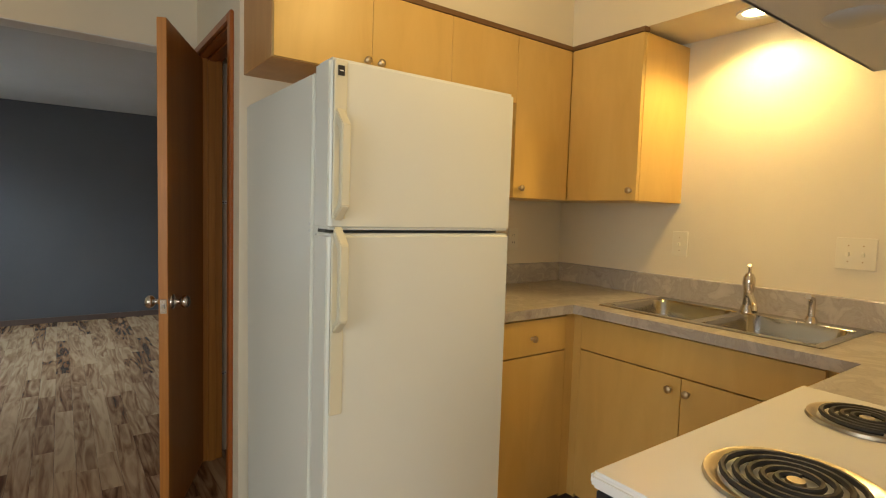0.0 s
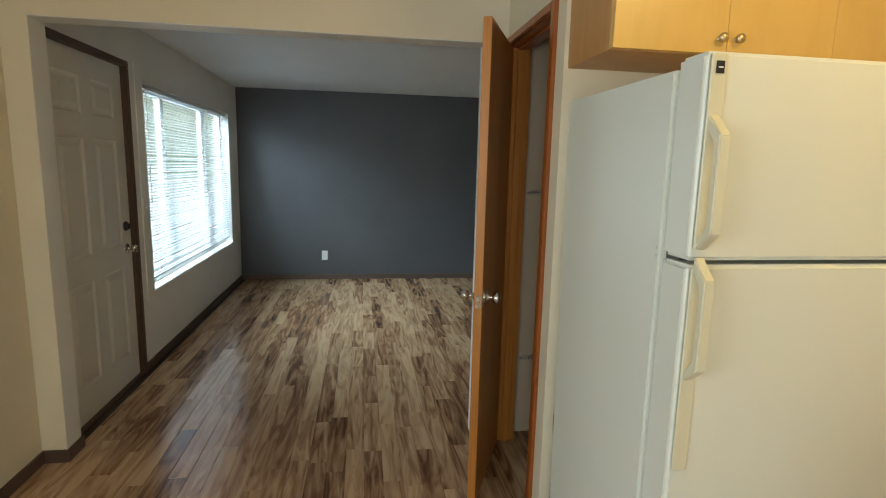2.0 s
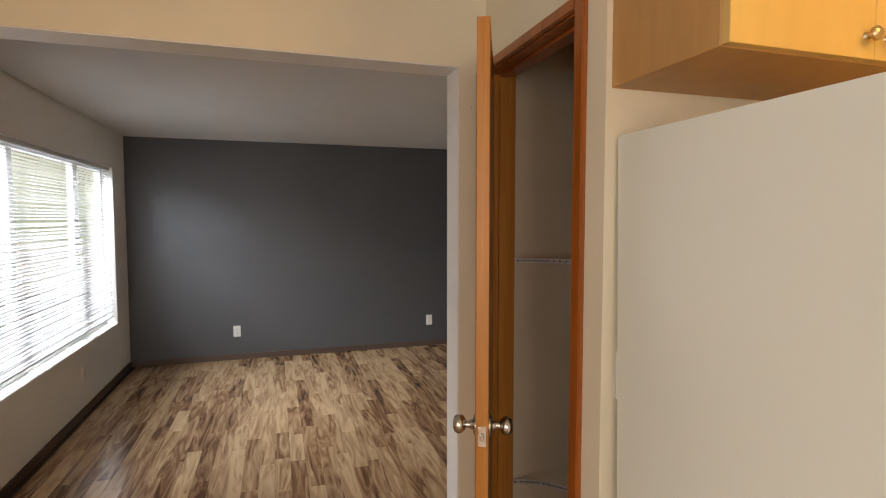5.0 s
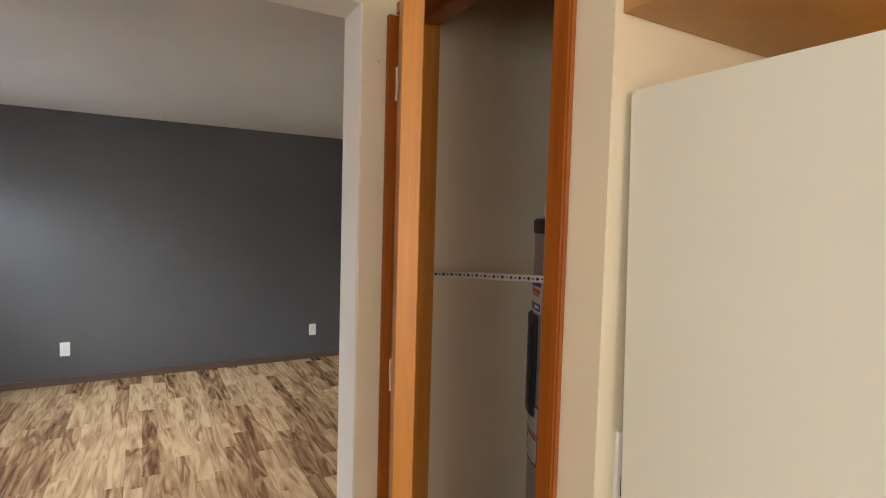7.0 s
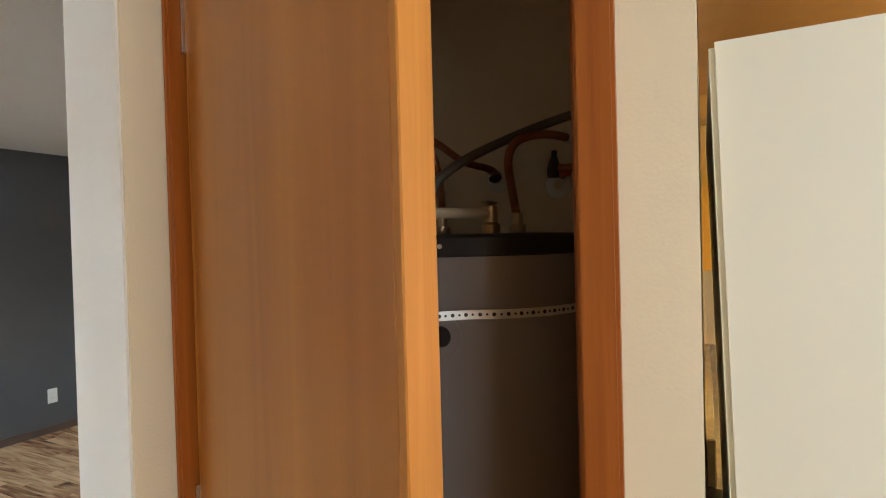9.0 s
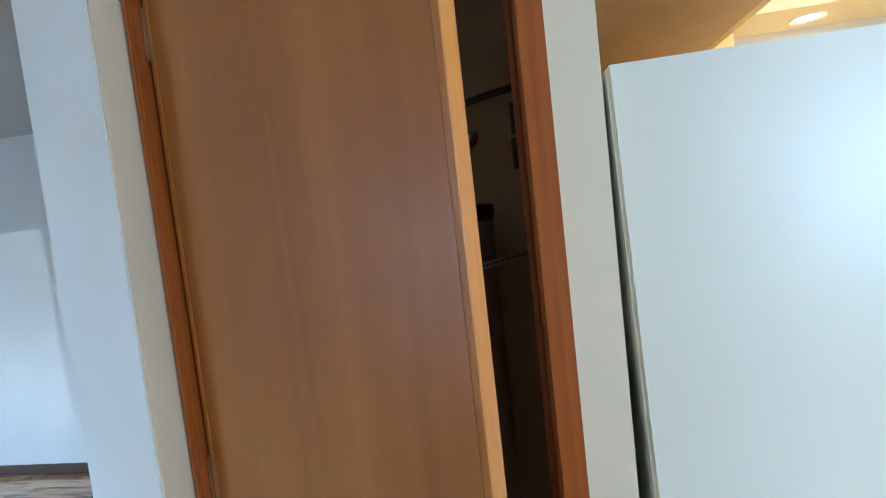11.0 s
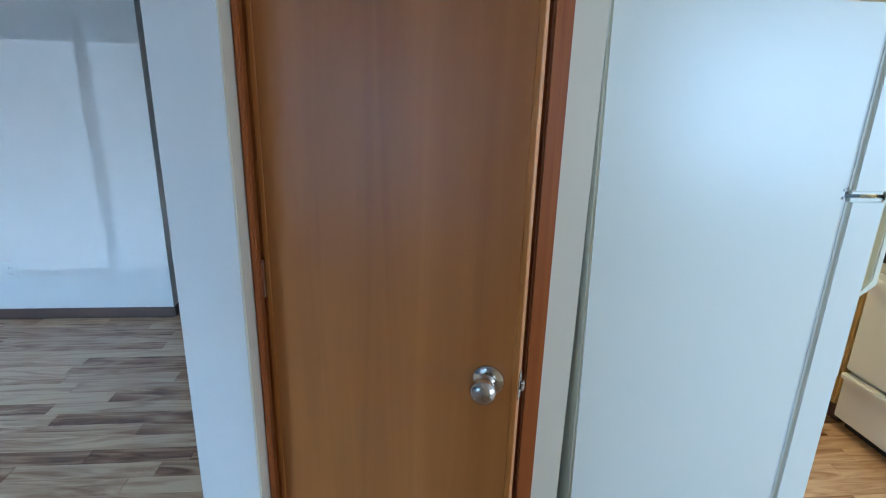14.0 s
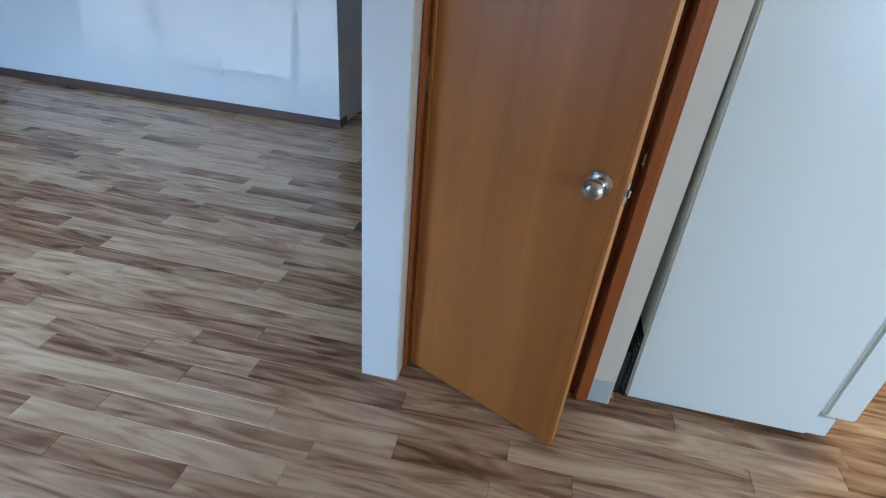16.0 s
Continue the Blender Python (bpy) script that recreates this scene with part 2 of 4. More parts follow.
M_SILL = wood("closet_strip_wood", (0.24, 0.12, 0.045), (0.36, 0.20, 0.08), (0.46, 0.28, 0.12), "y", 0.4)
M_SUBFLOOR = surface("joint_shadow", (0.05, 0.035, 0.025), 0.9)

# ---- helpers for meshes ----


def box_into(bm, a, b, bevel=0.0, seg=1):
    lo, hi = [min(p, q) for p, q in zip(a, b)], [max(p, q) for p, q in zip(a, b)]
    verts = bmesh.ops.create_cube(bm, size=1)["verts"]
    for v in verts:
        v.co = [lo[i] + (v.co[i] + 0.5) * (hi[i] - lo[i]) for i in range(3)]
    if bevel:
        edges = list({e for v in verts for e in v.link_edges})
        bmesh.ops.bevel(bm, geom=edges, offset=bevel, segments=seg, affect="EDGES", clamp_overlap=True)
    return bm


def boxes(*specs, bevel=0.0, seg=1):
    bm = bmesh.new()
    for a, b in specs:
        box_into(bm, a, b, bevel, seg)
    return bm


def cyl_into(bm, p, q, r, r2=None, seg=24):
    p, q = Vector(p), Vector(q)
    d = q - p
    m = Matrix.Translation((p + q) / 2) @ d.to_track_quat("Z", "Y").to_matrix().to_4x4()
    bmesh.ops.create_cone(bm, cap_ends=True, segments=seg, radius1=r, radius2=r if r2 is None else r2, depth=d.length, matrix=m)
    return bm


def cyl(p, q, r, r2=None, seg=24):
    return cyl_into(bmesh.new(), p, q, r, r2, seg)


def lathe(profile, origin, axis, seg=28):
    """A turned shape: profile of (radius, distance) along the axis from origin."""
    bm = bmesh.new()
    rot = Vector(axis).to_track_quat("Z", "Y").to_matrix()
    rings = []
    for r, h in profile:
        if r < 1e-5:
            rings.append([bm.verts.new(Vector(origin) + rot @ Vector((0, 0, h)))])
        else:
            rings.append([bm.verts.new(Vector(origin) + rot @ Vector((r * math.cos(2 * math.pi * i / seg), r * math.sin(2 * math.pi * i / seg), h))) for i in range(seg)])
    for a, b in zip(rings, rings[1:]):
        for i in range(seg):
            j = (i + 1) % seg
            if len(a) == 1 and len(b) > 1:
                bm.faces.new((a[0], b[i], b[j]))
            elif len(b) == 1 and len(a) > 1:
                bm.faces.new((a[i], a[j], b[0]))
            elif len(a) > 1:
                bm.faces.new((a[i], a[j], b[j], b[i]))
    bmesh.ops.recalc_face_normals(bm, faces=bm.faces)
    return bm


def smooth_path(points, steps=8):
    """Catmull-Rom through the points."""
    pts = [Vector(p) for p in points]
    pts = [pts[0] * 2 - pts[1]] + pts + [pts[-1] * 2 - pts[-2]]
    out = []
    for a, b, c, d in zip(pts, pts[1:], pts[2:], pts[3:]):
        for k in range(steps):
            t = k / steps
            out.append(0.5 * (2 * b + (c - a) * t + (2 * a - 5 * b + 4 * c - d) * t * t + (3 * b - a - 3 * c + d) * t ** 3))
    out.append(pts[-2])
    return out


def tube(points, r, seg=12, ribs=0.0, steps=8):
    """A bent tube; ribs: depth of a corrugation."""
    path = smooth_path(points, steps * (3 if ribs else 1))
    bm = bmesh.new()
    rings = []
    for i, p in enumerate(path):
        d = (path[min(i + 1, len(path) - 1)] - path[max(i - 1, 0)]).normalized()
        q = d.to_track_quat("Z", "Y").to_matrix()
        rr = r - (ribs if ribs and i % 2 else 0)
        rings.append([bm.verts.new(p + q @ Vector((rr * math.cos(2 * math.pi * k / seg), rr * math.sin(2 * math.pi * k / seg), 0))) for k in range(seg)])
    for a, b in zip(rings, rings[1:]):
        best = min(range(seg), key=lambda s: (a[0].co - b[s].co).length)
        for k in range(seg):
            bm.faces.new((a[k], a[(k + 1) % seg], b[(k + 1 + best) % seg], b[(k + best) % seg]))
    bm.faces.new(rings[0])
    bm.faces.new(rings[-1])
    bmesh.ops.recalc_face_normals(bm, faces=bm.faces)
    return bm


def mesh_of(name, bm, material, smooth=False):
    me = bpy.data.meshes.new(name)
    bm.to_mesh(me)
    bm.free()
    me.materials.append(material)
    if smooth:
        for p in me.polygons:
            p.use_smooth = True
        me.set_sharp_from_angle(angle=radians(40))
    return me


def part(name, bm, material, parent, label="", smooth=False):
    ob = new(name, mesh_of(name, bm, material, smooth))
    ob.parent = parent
    if label:
        tagged(ob, label)
    return ob


def thing(name, label, category, group="", kind="", z=0.0):
    ob = tagged(new(name), label, category, group, kind)
    ob.location.z = z
    return ob


def solid(name, bm, material, label, category, group="", kind="", smooth=False):
    return tagged(new(name, mesh_of(name, bm, material, smooth)), label, category, group, kind)


def structure(name, bm, material, label, category):
    return solid(name, bm, material, label, category, kind="structure")


# ---- plan ----
XW, XC, XE = -1.565, 0.62, 2.84        # west wall, closet front, living room's east wall
YH, YH2, YN = 3.37, 3.50, 7.50         # header wall, dark wall
ZL, ZK, ZH = 2.32, 2.46, 2.065         # living ceiling, kitchen ceiling, header's underside
YS = 2.610                             # south face of the closet
D0, D1, DZ = 2.736, 3.345, 2.04        # closet doorway
KX, KY = 2.44, 0.36                    # kitchen's east wall, wall behind the stove
XD = -2.70                             # dining area's west wall
YB = -1.60                             # wall behind the start
WY0, WY1, WZ0, WZ1 = 4.728, 7.09, 0.528, 1.982
FD0, FD1 = 3.56, 4.455                 # front door
LEAF = 24.0                            # opening angle of the closet door

structure("wall_north", boxes(((XW - 0.15, YN, 0), (XE + 0.1, YN + 0.12, ZK))), M_DARK_WALL, "charcoal painted accent wall of the living room", "wall")
structure("wall_west", boxes(
    ((XW - 0.15, YH2, 0), (XW, FD0 - 0.03, ZK)), ((XW - 0.15, FD0 - 0.03, 2.05), (XW, FD1 + 0.03, ZK)),
    ((XW - 0.15, FD1 + 0.03, 0), (XW, WY0, ZK)), ((XW - 0.15, WY0, 0), (XW, WY1, WZ0)),
    ((XW - 0.15, WY0, WZ1), (XW, WY1, ZK)), ((XW - 0.15, WY1, 0), (XW, YN, ZK))), M_WHITE_WALL, "off-white painted wall with the front door and window", "wall")
structure("wall_east", boxes(((XE, 4.50, 0), (XE + 0.12, YN, ZK))), M_WHITE_WALL, "white painted living room wall facing the window", "wall")
structure("wall_hall_north", boxes(((XE + 0.12, 4.50, 0), (4.6, 4.62, ZK))), M_WHITE_WALL, "white painted hallway wall", "wall")
structure("wall_hall_end", boxes(((4.6, YH, 0), (4.7, 4.62, ZK))), M_WHITE_WALL, "white painted wall closing the hallway", "wall")
structure("wall_hall_south", boxes(((1.67, 3.43, 0), (4.6, YH2, ZK))), M_WHITE_WALL, "white painted hallway wall behind the closet", "wall")
for piece in (((XD, YH, 0), (-1.50, YH2, ZK)), ((-1.50, YH, ZH), (0.515, YH2, ZK)), ((0.515, YH, 0), (0.73, YH2, ZK)), ((0.73, 3.435, 0), (1.67, YH2, ZK))):
    structure("wall_header", boxes(piece), M_CREAM, "cream painted wall with a wide opening under a header", "wall")
for piece in (((-1.504, YH + 0.004, 0.066), (-1.499, YH2, ZH)), ((-1.499, YH + 0.004, ZH - 0.004), (0.514, YH2, ZH)), ((0.511, YH + 0.004, 0), (0.516, YH2 + 0.002, ZH - 0.004))):
    structure("opening_lining", boxes(piece), M_WHITE_WALL, "white painted underside and ends of the wide opening", "trim")
structure("wall_closet_front", boxes(
    ((XC, YS, 0), (XC + 0.11, D0 - 0.018, ZK)), ((XC, D0 - 0.018, DZ + 0.018), (XC + 0.11, YH, ZK)),
    ((XC, D1 + 0.018, 0), (XC + 0.11, YH, DZ + 0.018))), M_CREAM, "cream painted closet wall round the closet doorway", "wall")
structure("wall_closet_south", boxes(((XC + 0.11, YS, 0), (KX, 2.735, ZK))), M_CREAM, "cream painted wall between closet and kitchen", "wall")
structure("wall_closet_back", boxes(((1.57, 2.735, -0.1), (1.67, 3.435, ZK))), M_CLOSET, "beige painted back wall of the closet", "wall")
for piece in (((0.73, 2.735, 0), (1.57, 2.739, ZK)), ((0.732, 3.431, -0.1), (1.57, 3.435, ZK)), ((0.73, 3.363, 0), (0.733, 3.431, ZK))):
    structure("wall_closet_lining", boxes(piece), M_CLOSET, "beige painted closet side walls", "wall")
structure("wall_kitchen_east", boxes(((KX, KY - 0.1, 0), (KX + 0.12, 2.735, ZK))), M_CREAM, "cream painted kitchen wall behind the sink", "wall")
structure("wall_kitchen_south", boxes(((0.66, KY - 0.1, 0), (KX, KY, ZK))), M_CREAM, "cream painted wall behind the stove", "wall")
structure("wall_dining_east", boxes(((0.66, YB, 0), (0.76, KY - 0.1, ZK))), M_CREAM, "cream painted dining wall", "wall")
structure("wall_dining_south", boxes(((XD, YB - 0.1, 0), (-1.80, YB, ZK)), ((0.10, YB - 0.1, 0), (0.76, YB, ZK)), ((-1.80, YB - 0.1, 2.05), (0.10, YB, ZK)), ((-1.80, YB - 0.1, 0), (0.10, YB, 0.45))), M_CREAM, "cream painted dining wall", "wall")
structure("wall_return", boxes(((-1.73, 1.30, 0), (-1.61, YH, ZK)), bevel=0.004), M_CREAM, "cream painted wall returning beside the wide opening", "wall")
structure("wall_dining_west", boxes(
    ((XD - 0.12, YB, 0), (XD, -0.90, ZK)), ((XD - 0.12, 0.90, 0), (XD, YH2, ZK)),
    ((XD - 0.12, -0.90, 0), (XD, 0.90, 0.80)), ((XD - 0.12, -0.90, 2.05), (XD, 0.90, ZK))), M_CREAM, "cream painted dining wall with a window", "wall")
structure("ceiling_living", boxes(((XW - 0.15, YH2, ZL), (4.7, YN + 0.12, ZL + 0.1))), M_CEILING, "white textured living room ceiling", "ceiling")
structure("ceiling_kitchen", boxes(((XD - 0.12, YB - 0.1, ZK), (KX + 0.12, YH2, ZK + 0.1))), M_CEILING, "white textured kitchen ceiling", "ceiling")
structure("soffit", boxes(((XC + 0.01, 2.285, 2.14), (KX, YS, ZK)), ((2.10, KY, 2.14), (KX, 2.285, ZK))), M_CREAM, "cream painted soffit above the wall cabinets", "soffit")
structure("ground", boxes(((-40, -30, -0.5), (-1.72, 40, -0.25))), M_CONCRETE, "pale ground outside the window", "ground")
structure("backdrop", boxes(((-18, 16, -0.3), (-1.8, 16.1, 9.0))), M_VIEW, "bright garden and sky beyond the window", "backdrop")

# baseboards
structure("baseboard", boxes(((XW, YN - 0.014, 0), (XE, YN, 0.06)), bevel=0.003), M_BASE, "low brown baseboard under the charcoal wall", "baseboard")
structure("baseboard", boxes(((XW, FD1 + 0.06, 0), (XW + 0.014, YN - 0.014, 0.065)), bevel=0.003), M_BASE, "dark brown baseboard under the window", "baseboard")
structure("baseboard", boxes(((XE - 0.014, 4.50, 0), (XE, YN - 0.014, 0.065)), ((XE - 0.014, 4.486, 0), (XE + 0.12, 4.50, 0.065)), bevel=0.003), M_BASE, "dark brown baseboard under the white wall", "baseboard")
structure("baseboard", boxes(((-1.50, YH - 0.012, 0), (-1.488, YH2 + 0.012, 0.065)), ((-1.61, YH - 0.012, 0), (-1.50, YH, 0.065)), ((-1.61, 1.30, 0), (-1.598, YH - 0.012, 0.065)), bevel=0.003), M_BASE, "brown baseboard round the wall end", "baseboard")
structure("baseboard", boxes(((0.76, 2.739, 0), (0.93, 2.748, 0.065)), bevel=0.002), M_BASE, "brown baseboard in the closet", "baseboard")

# ---- doors and window ----


def knob_profile(scale=1.0):
    return [(p[0] * scale, p[1] * scale) for p in ((0.0, 0.066), (0.012, 0.066), (0.021, 0.062), (0.0265, 0.053), (0.026, 0.043), (0.020, 0.035), (0.011, 0.030), (0.0095, 0.022), (0.013, 0.014), (0.016, 0.009))]


def rosette_profile():
    return [(0.0, 0.010), (0.018, 0.010), (0.026, 0.008), (0.032, 0.004), (0.033, 0.0)]


def closet_door():
    d = thing("door_2", "orange-brown fir veneer closet door standing ajar", "door", kind="structure")
    d.matrix_world = pose(0.609, 3.352, 0, 0, 0, -LEAF)
    leaf = part("leaf", boxes(((0.0005, -0.578, 0.012), (0.0345, -0.018, 2.03)), bevel=0.001), M_FIR, d)
    part("edge_strip", boxes(((0, -0.590, 0.012), (0.035, -0.578, 2.03)), bevel=0.0015), M_FIR_EDGE, d, "lighter solid wood edge of the door")
    part("edge_strip", boxes(((0, -0.018, 0.012), (0.035, -0.006, 2.03)), bevel=0.0015), M_FIR_EDGE, d, "lighter solid wood edge of the door")
    for side, axis in ((0.035, (1, 0, 0)), (0.0, (-1, 0, 0))):
        k = part("knob", lathe(knob_profile(), (side, -0.530, 0.930), axis), M_CHROME, d, "round satin nickel door knob", True)
        part("rosette", lathe(rosette_profile(), (side, -0.530, 0.930), axis), M_CHROME, k, smooth=True)
    lp = part("latch_plate", boxes(((0.006, -0.5925, 0.892), (0.030, -0.590, 0.949)), bevel=0.001), M_CHROME, d, "worn metal latch plate")
    part("latch_bolt", boxes(((0.012, -0.600, 0.911), (0.024, -0.5925, 0.930)), bevel=0.002), M_CHROME, lp)
    for z in (1.817, 1.03, 0.24):
        h = part("hinge", boxes(((-0.003, -0.006, z), (0.030, -0.003, z + 0.09)), ((-0.005, -0.006, z), (-0.002, 0.010, z + 0.09))), M_CHROME, d, "pale metal butt hinge")
        part("barrel", cyl((-0.004, 0.011, z), (-0.004, 0.011, z + 0.09), 0.0055, seg=14), M_CHROME, h, smooth=True)
    part("door_stop_pin", cyl_into(cyl((-0.004, 0.011, 1.912), (-0.05, 0.005, 1.918), 0.003, seg=8), (-0.05, 0.005, 1.918), (-0.058, 0.004, 1.919), 0.009, seg=12), M_BRASS, d, "small brass hinge pin stop")
    return d


closet_door()

structure("door_casing", boxes(
    ((XC - 0.016, 2.688, 0), (XC, D0 - 0.004, DZ + 0.04)), ((XC - 0.016, D0 - 0.004, DZ + 0.004), (XC, 3.362, DZ + 0.04)),
    ((XC - 0.040, 3.355, 0), (XC, 3.3685, DZ + 0.004)), bevel=0.004, seg=2), M_FIR_TRIM, "orange-brown stained fir casing round the closet doorway", "casing")
# Hinge-side jamb gets the paler edge wood, painting in the light on it.
for side, wood_of, pieces in (
    ("latch side and head", M_FIR_TRIM, (((XC, D0 - 0.018, 0), (XC + 0.112, D0, DZ)), ((XC, D0 - 0.018, DZ), (XC + 0.112, D1 + 0.018, DZ + 0.018)), ((XC + 0.042, D0, 0), (XC + 0.078, D0 + 0.011, DZ)), ((XC + 0.042, D0 + 0.011, DZ - 0.011), (XC + 0.078, D1 - 0.011, DZ)))),
    ("hinge side, coloured pale as if lit", M_FIR_EDGE, (((XC, D1, 0), (XC + 0.112, D1 + 0.018, DZ)), ((XC + 0.042, D1 - 0.011, 0), (XC + 0.078, D1, DZ))))):
    structure("door_jamb", boxes(*pieces, bevel=0.0015), wood_of, "stained fir jamb and stop on the closet doorway's " + side, "jamb")
sp = thing("strike_plate", "small worn metal strike plate on the closet jamb", "strike plate")
part("plate", boxes(((XC + 0.004, D0, 0.895), (XC + 0.030, D0 + 0.0015, 0.953)), bevel=0.0006), M_CHROME, sp)
part("latch_hole", boxes(((XC + 0.011, D0 + 0.0014, 0.913), (XC + 0.023, D0 + 0.0022, 0.935))), M_BLACK, sp)
part("lip", boxes(((XC - 0.004, D0 + 0.0005, 0.904), (XC + 0.012, D0 + 0.0065, 0.946)), bevel=0.003, seg=2), M_CHROME, sp, smooth=True)
structure("wall_foot", boxes(((XC - 0.002, 2.614, 0.0), (XC, 2.687, 0.105)), bevel=0.0008), M_BARE, "bare unpainted foot of the wall end", "wall")


def raised_panel(bm, x, y0, y1, z0, z1):
    """A moulded panel on a face looking along +x."""
    rings = []
    for inset, d in ((0.0, 0.0), (0.012, -0.009), (0.024, -0.009), (0.050, 0.001)):
        rings.append([bm.verts.new((x + d, y, z)) for y, z in ((y0 + inset, z0 + inset), (y1 - inset, z0 + inset), (y1 - inset, z1 - inset), (y0 + inset, z1 - inset))])
    for a, b in zip(rings, rings[1:]):
        for i in range(4):
            bm.faces.new((a[i], a[(i + 1) % 4], b[(i + 1) % 4], b[i]))
    bm.faces.new(rings[-1])


def front_door():
    d = thing("door_1", "white six-panel front door, closed, in a dark brown frame", "door", kind="structure")
    x = XW - 0.022
    ys = (FD0, FD0 + 0.12, FD0 + 0.385, FD0 + 0.51, FD0 + 0.775, FD1)
    zs = (0.02, 0.20, 0.78, 0.92, 1.57, 1.70, 1.90, 2.03)
    bm = bmesh.new()
    for i in range(5):
        for j in range(7):
            if i in (1, 3) and j in (1, 3, 5):
                raised_panel(bm, x, ys[i], ys[i + 1], zs[j], zs[j + 1])
            else:
                bm.faces.new([bm.verts.new((x, y, z)) for y, z in ((ys[i], zs[j]), (ys[i + 1], zs[j]), (ys[i + 1], zs[j + 1]), (ys[i], zs[j + 1]))])
    bmesh.ops.remove_doubles(bm, verts=bm.verts, dist=0.0005)
    bmesh.ops.recalc_face_normals(bm, faces=bm.faces)
    part("slab_face", bm, M_WHITE_DOOR, d)
    part("slab", boxes(((x - 0.045, FD0, 0.02), (x - 0.012, FD1, 2.03))), M_WHITE_DOOR, d)
    for y0, y1, z0, z1 in ((FD0 - 0.03, FD0 - 0.002, 0, 2.035), (FD1 + 0.002, FD1 + 0.03, 0, 2.035), (FD0 - 0.03, FD1 + 0.03, 2.035, 2.05)):
        part("frame", boxes(((XW - 0.12, y0, z0), (XW, y1, z1))), M_DOORBROWN, d)
    for y0, y1, z0, z1 in ((FD0 - 0.05, FD0 - 0.012, 0, 2.07), (FD1 + 0.012, FD1 + 0.048, 0, 2.07), (FD0 - 0.012, FD1 + 0.012, 2.035, 2.07)):
        part("casing", boxes(((XW, y0, z0), (XW + 0.012, y1, z1)), bevel=0.003), M_DOORBROWN, d, "dark brown stained casing")
    part("sill", boxes(((XW - 0.12, FD0 - 0.03, 0), (XW, FD1 + 0.03, 0.018)), bevel=0.002), M_DOORBROWN, d)
    k = part("knob", lathe(knob_profile(), (x, 4.385, 0.89), (1, 0, 0)), M_CHROME, d, "round satin nickel knob", True)
    part("rosette", lathe(rosette_profile(), (x, 4.385, 0.89), (1, 0, 0)), M_CHROME, k, smooth=True)
    b = part("deadbolt", lathe([(0, 0.014), (0.024, 0.014), (0.030, 0.008), (0.031, 0)], (x, 4.385, 1.035), (1, 0, 0)), M_BLACK, d, "aged deadbolt", True)
    part("thumb_turn", boxes(((x + 0.014, 4.380, 1.018), (x + 0.03, 4.390, 1.052)), bevel=0.002), M_BLACK, b)


front_door()


def window():
    w = thing("window_1", "wide white framed living room window", "window", kind="structure")
    xo, xi = XW - 0.13, XW - 0.085
    for y0, y1, z0, z1 in ((WY0, WY1, WZ0, WZ0 + 0.05), (WY0, WY1, WZ1 - 0.05, WZ1), (WY0, WY0 + 0.05, WZ0 + 0.05, WZ1 - 0.05), (WY1 - 0.05, WY1, WZ0 + 0.05, WZ1 - 0.05), (5.29, 5.36, WZ0 + 0.05, WZ1 - 0.05), (6.36, 6.47, WZ0 + 0.05, WZ1 - 0.05)):
        part("window_frame", boxes(((xo, y0, z0), (xi, y1, z1)), bevel=0.004), M_TRIM_WHITE, w)
    for y0, y1 in ((WY0 + 0.05, 5.29), (5.36, 6.36), (6.47, WY1 - 0.05)):
        p = part("pane", boxes(((xo + 0.02, y0, WZ0 + 0.05), (xo + 0.024, y1, WZ1 - 0.05))), M_GLASS, w)
        p.visible_shadow = False
    part("window_sill", boxes(((xi, WY0, WZ0 - 0.012), (XW + 0.012, WY1, WZ0 + 0.008)), bevel=0.004), M_TRIM_WHITE, w, "white painted window sill")
    part("reveal", boxes(((xi, WY0, WZ0 + 0.008), (XW + 0.003, WY0 + 0.008, WZ1))), M_TRIM_WHITE, w)
    part("reveal", boxes(((xi, WY1 - 0.008, WZ0 + 0.008), (XW + 0.003, WY1, WZ1))), M_TRIM_WHITE, w)
    part("reveal", boxes(((xi, WY0 + 0.008, WZ1 - 0.008), (XW + 0.003, WY1 - 0.008, WZ1))), M_TRIM_WHITE, w)


window()
structure("window_board", boxes(((XW, 4.60, 0.478), (XW + 0.009, 4.675, 2.08)), bevel=0.002), M_WHITE_WALL, "flat white board beside the window", "trim")


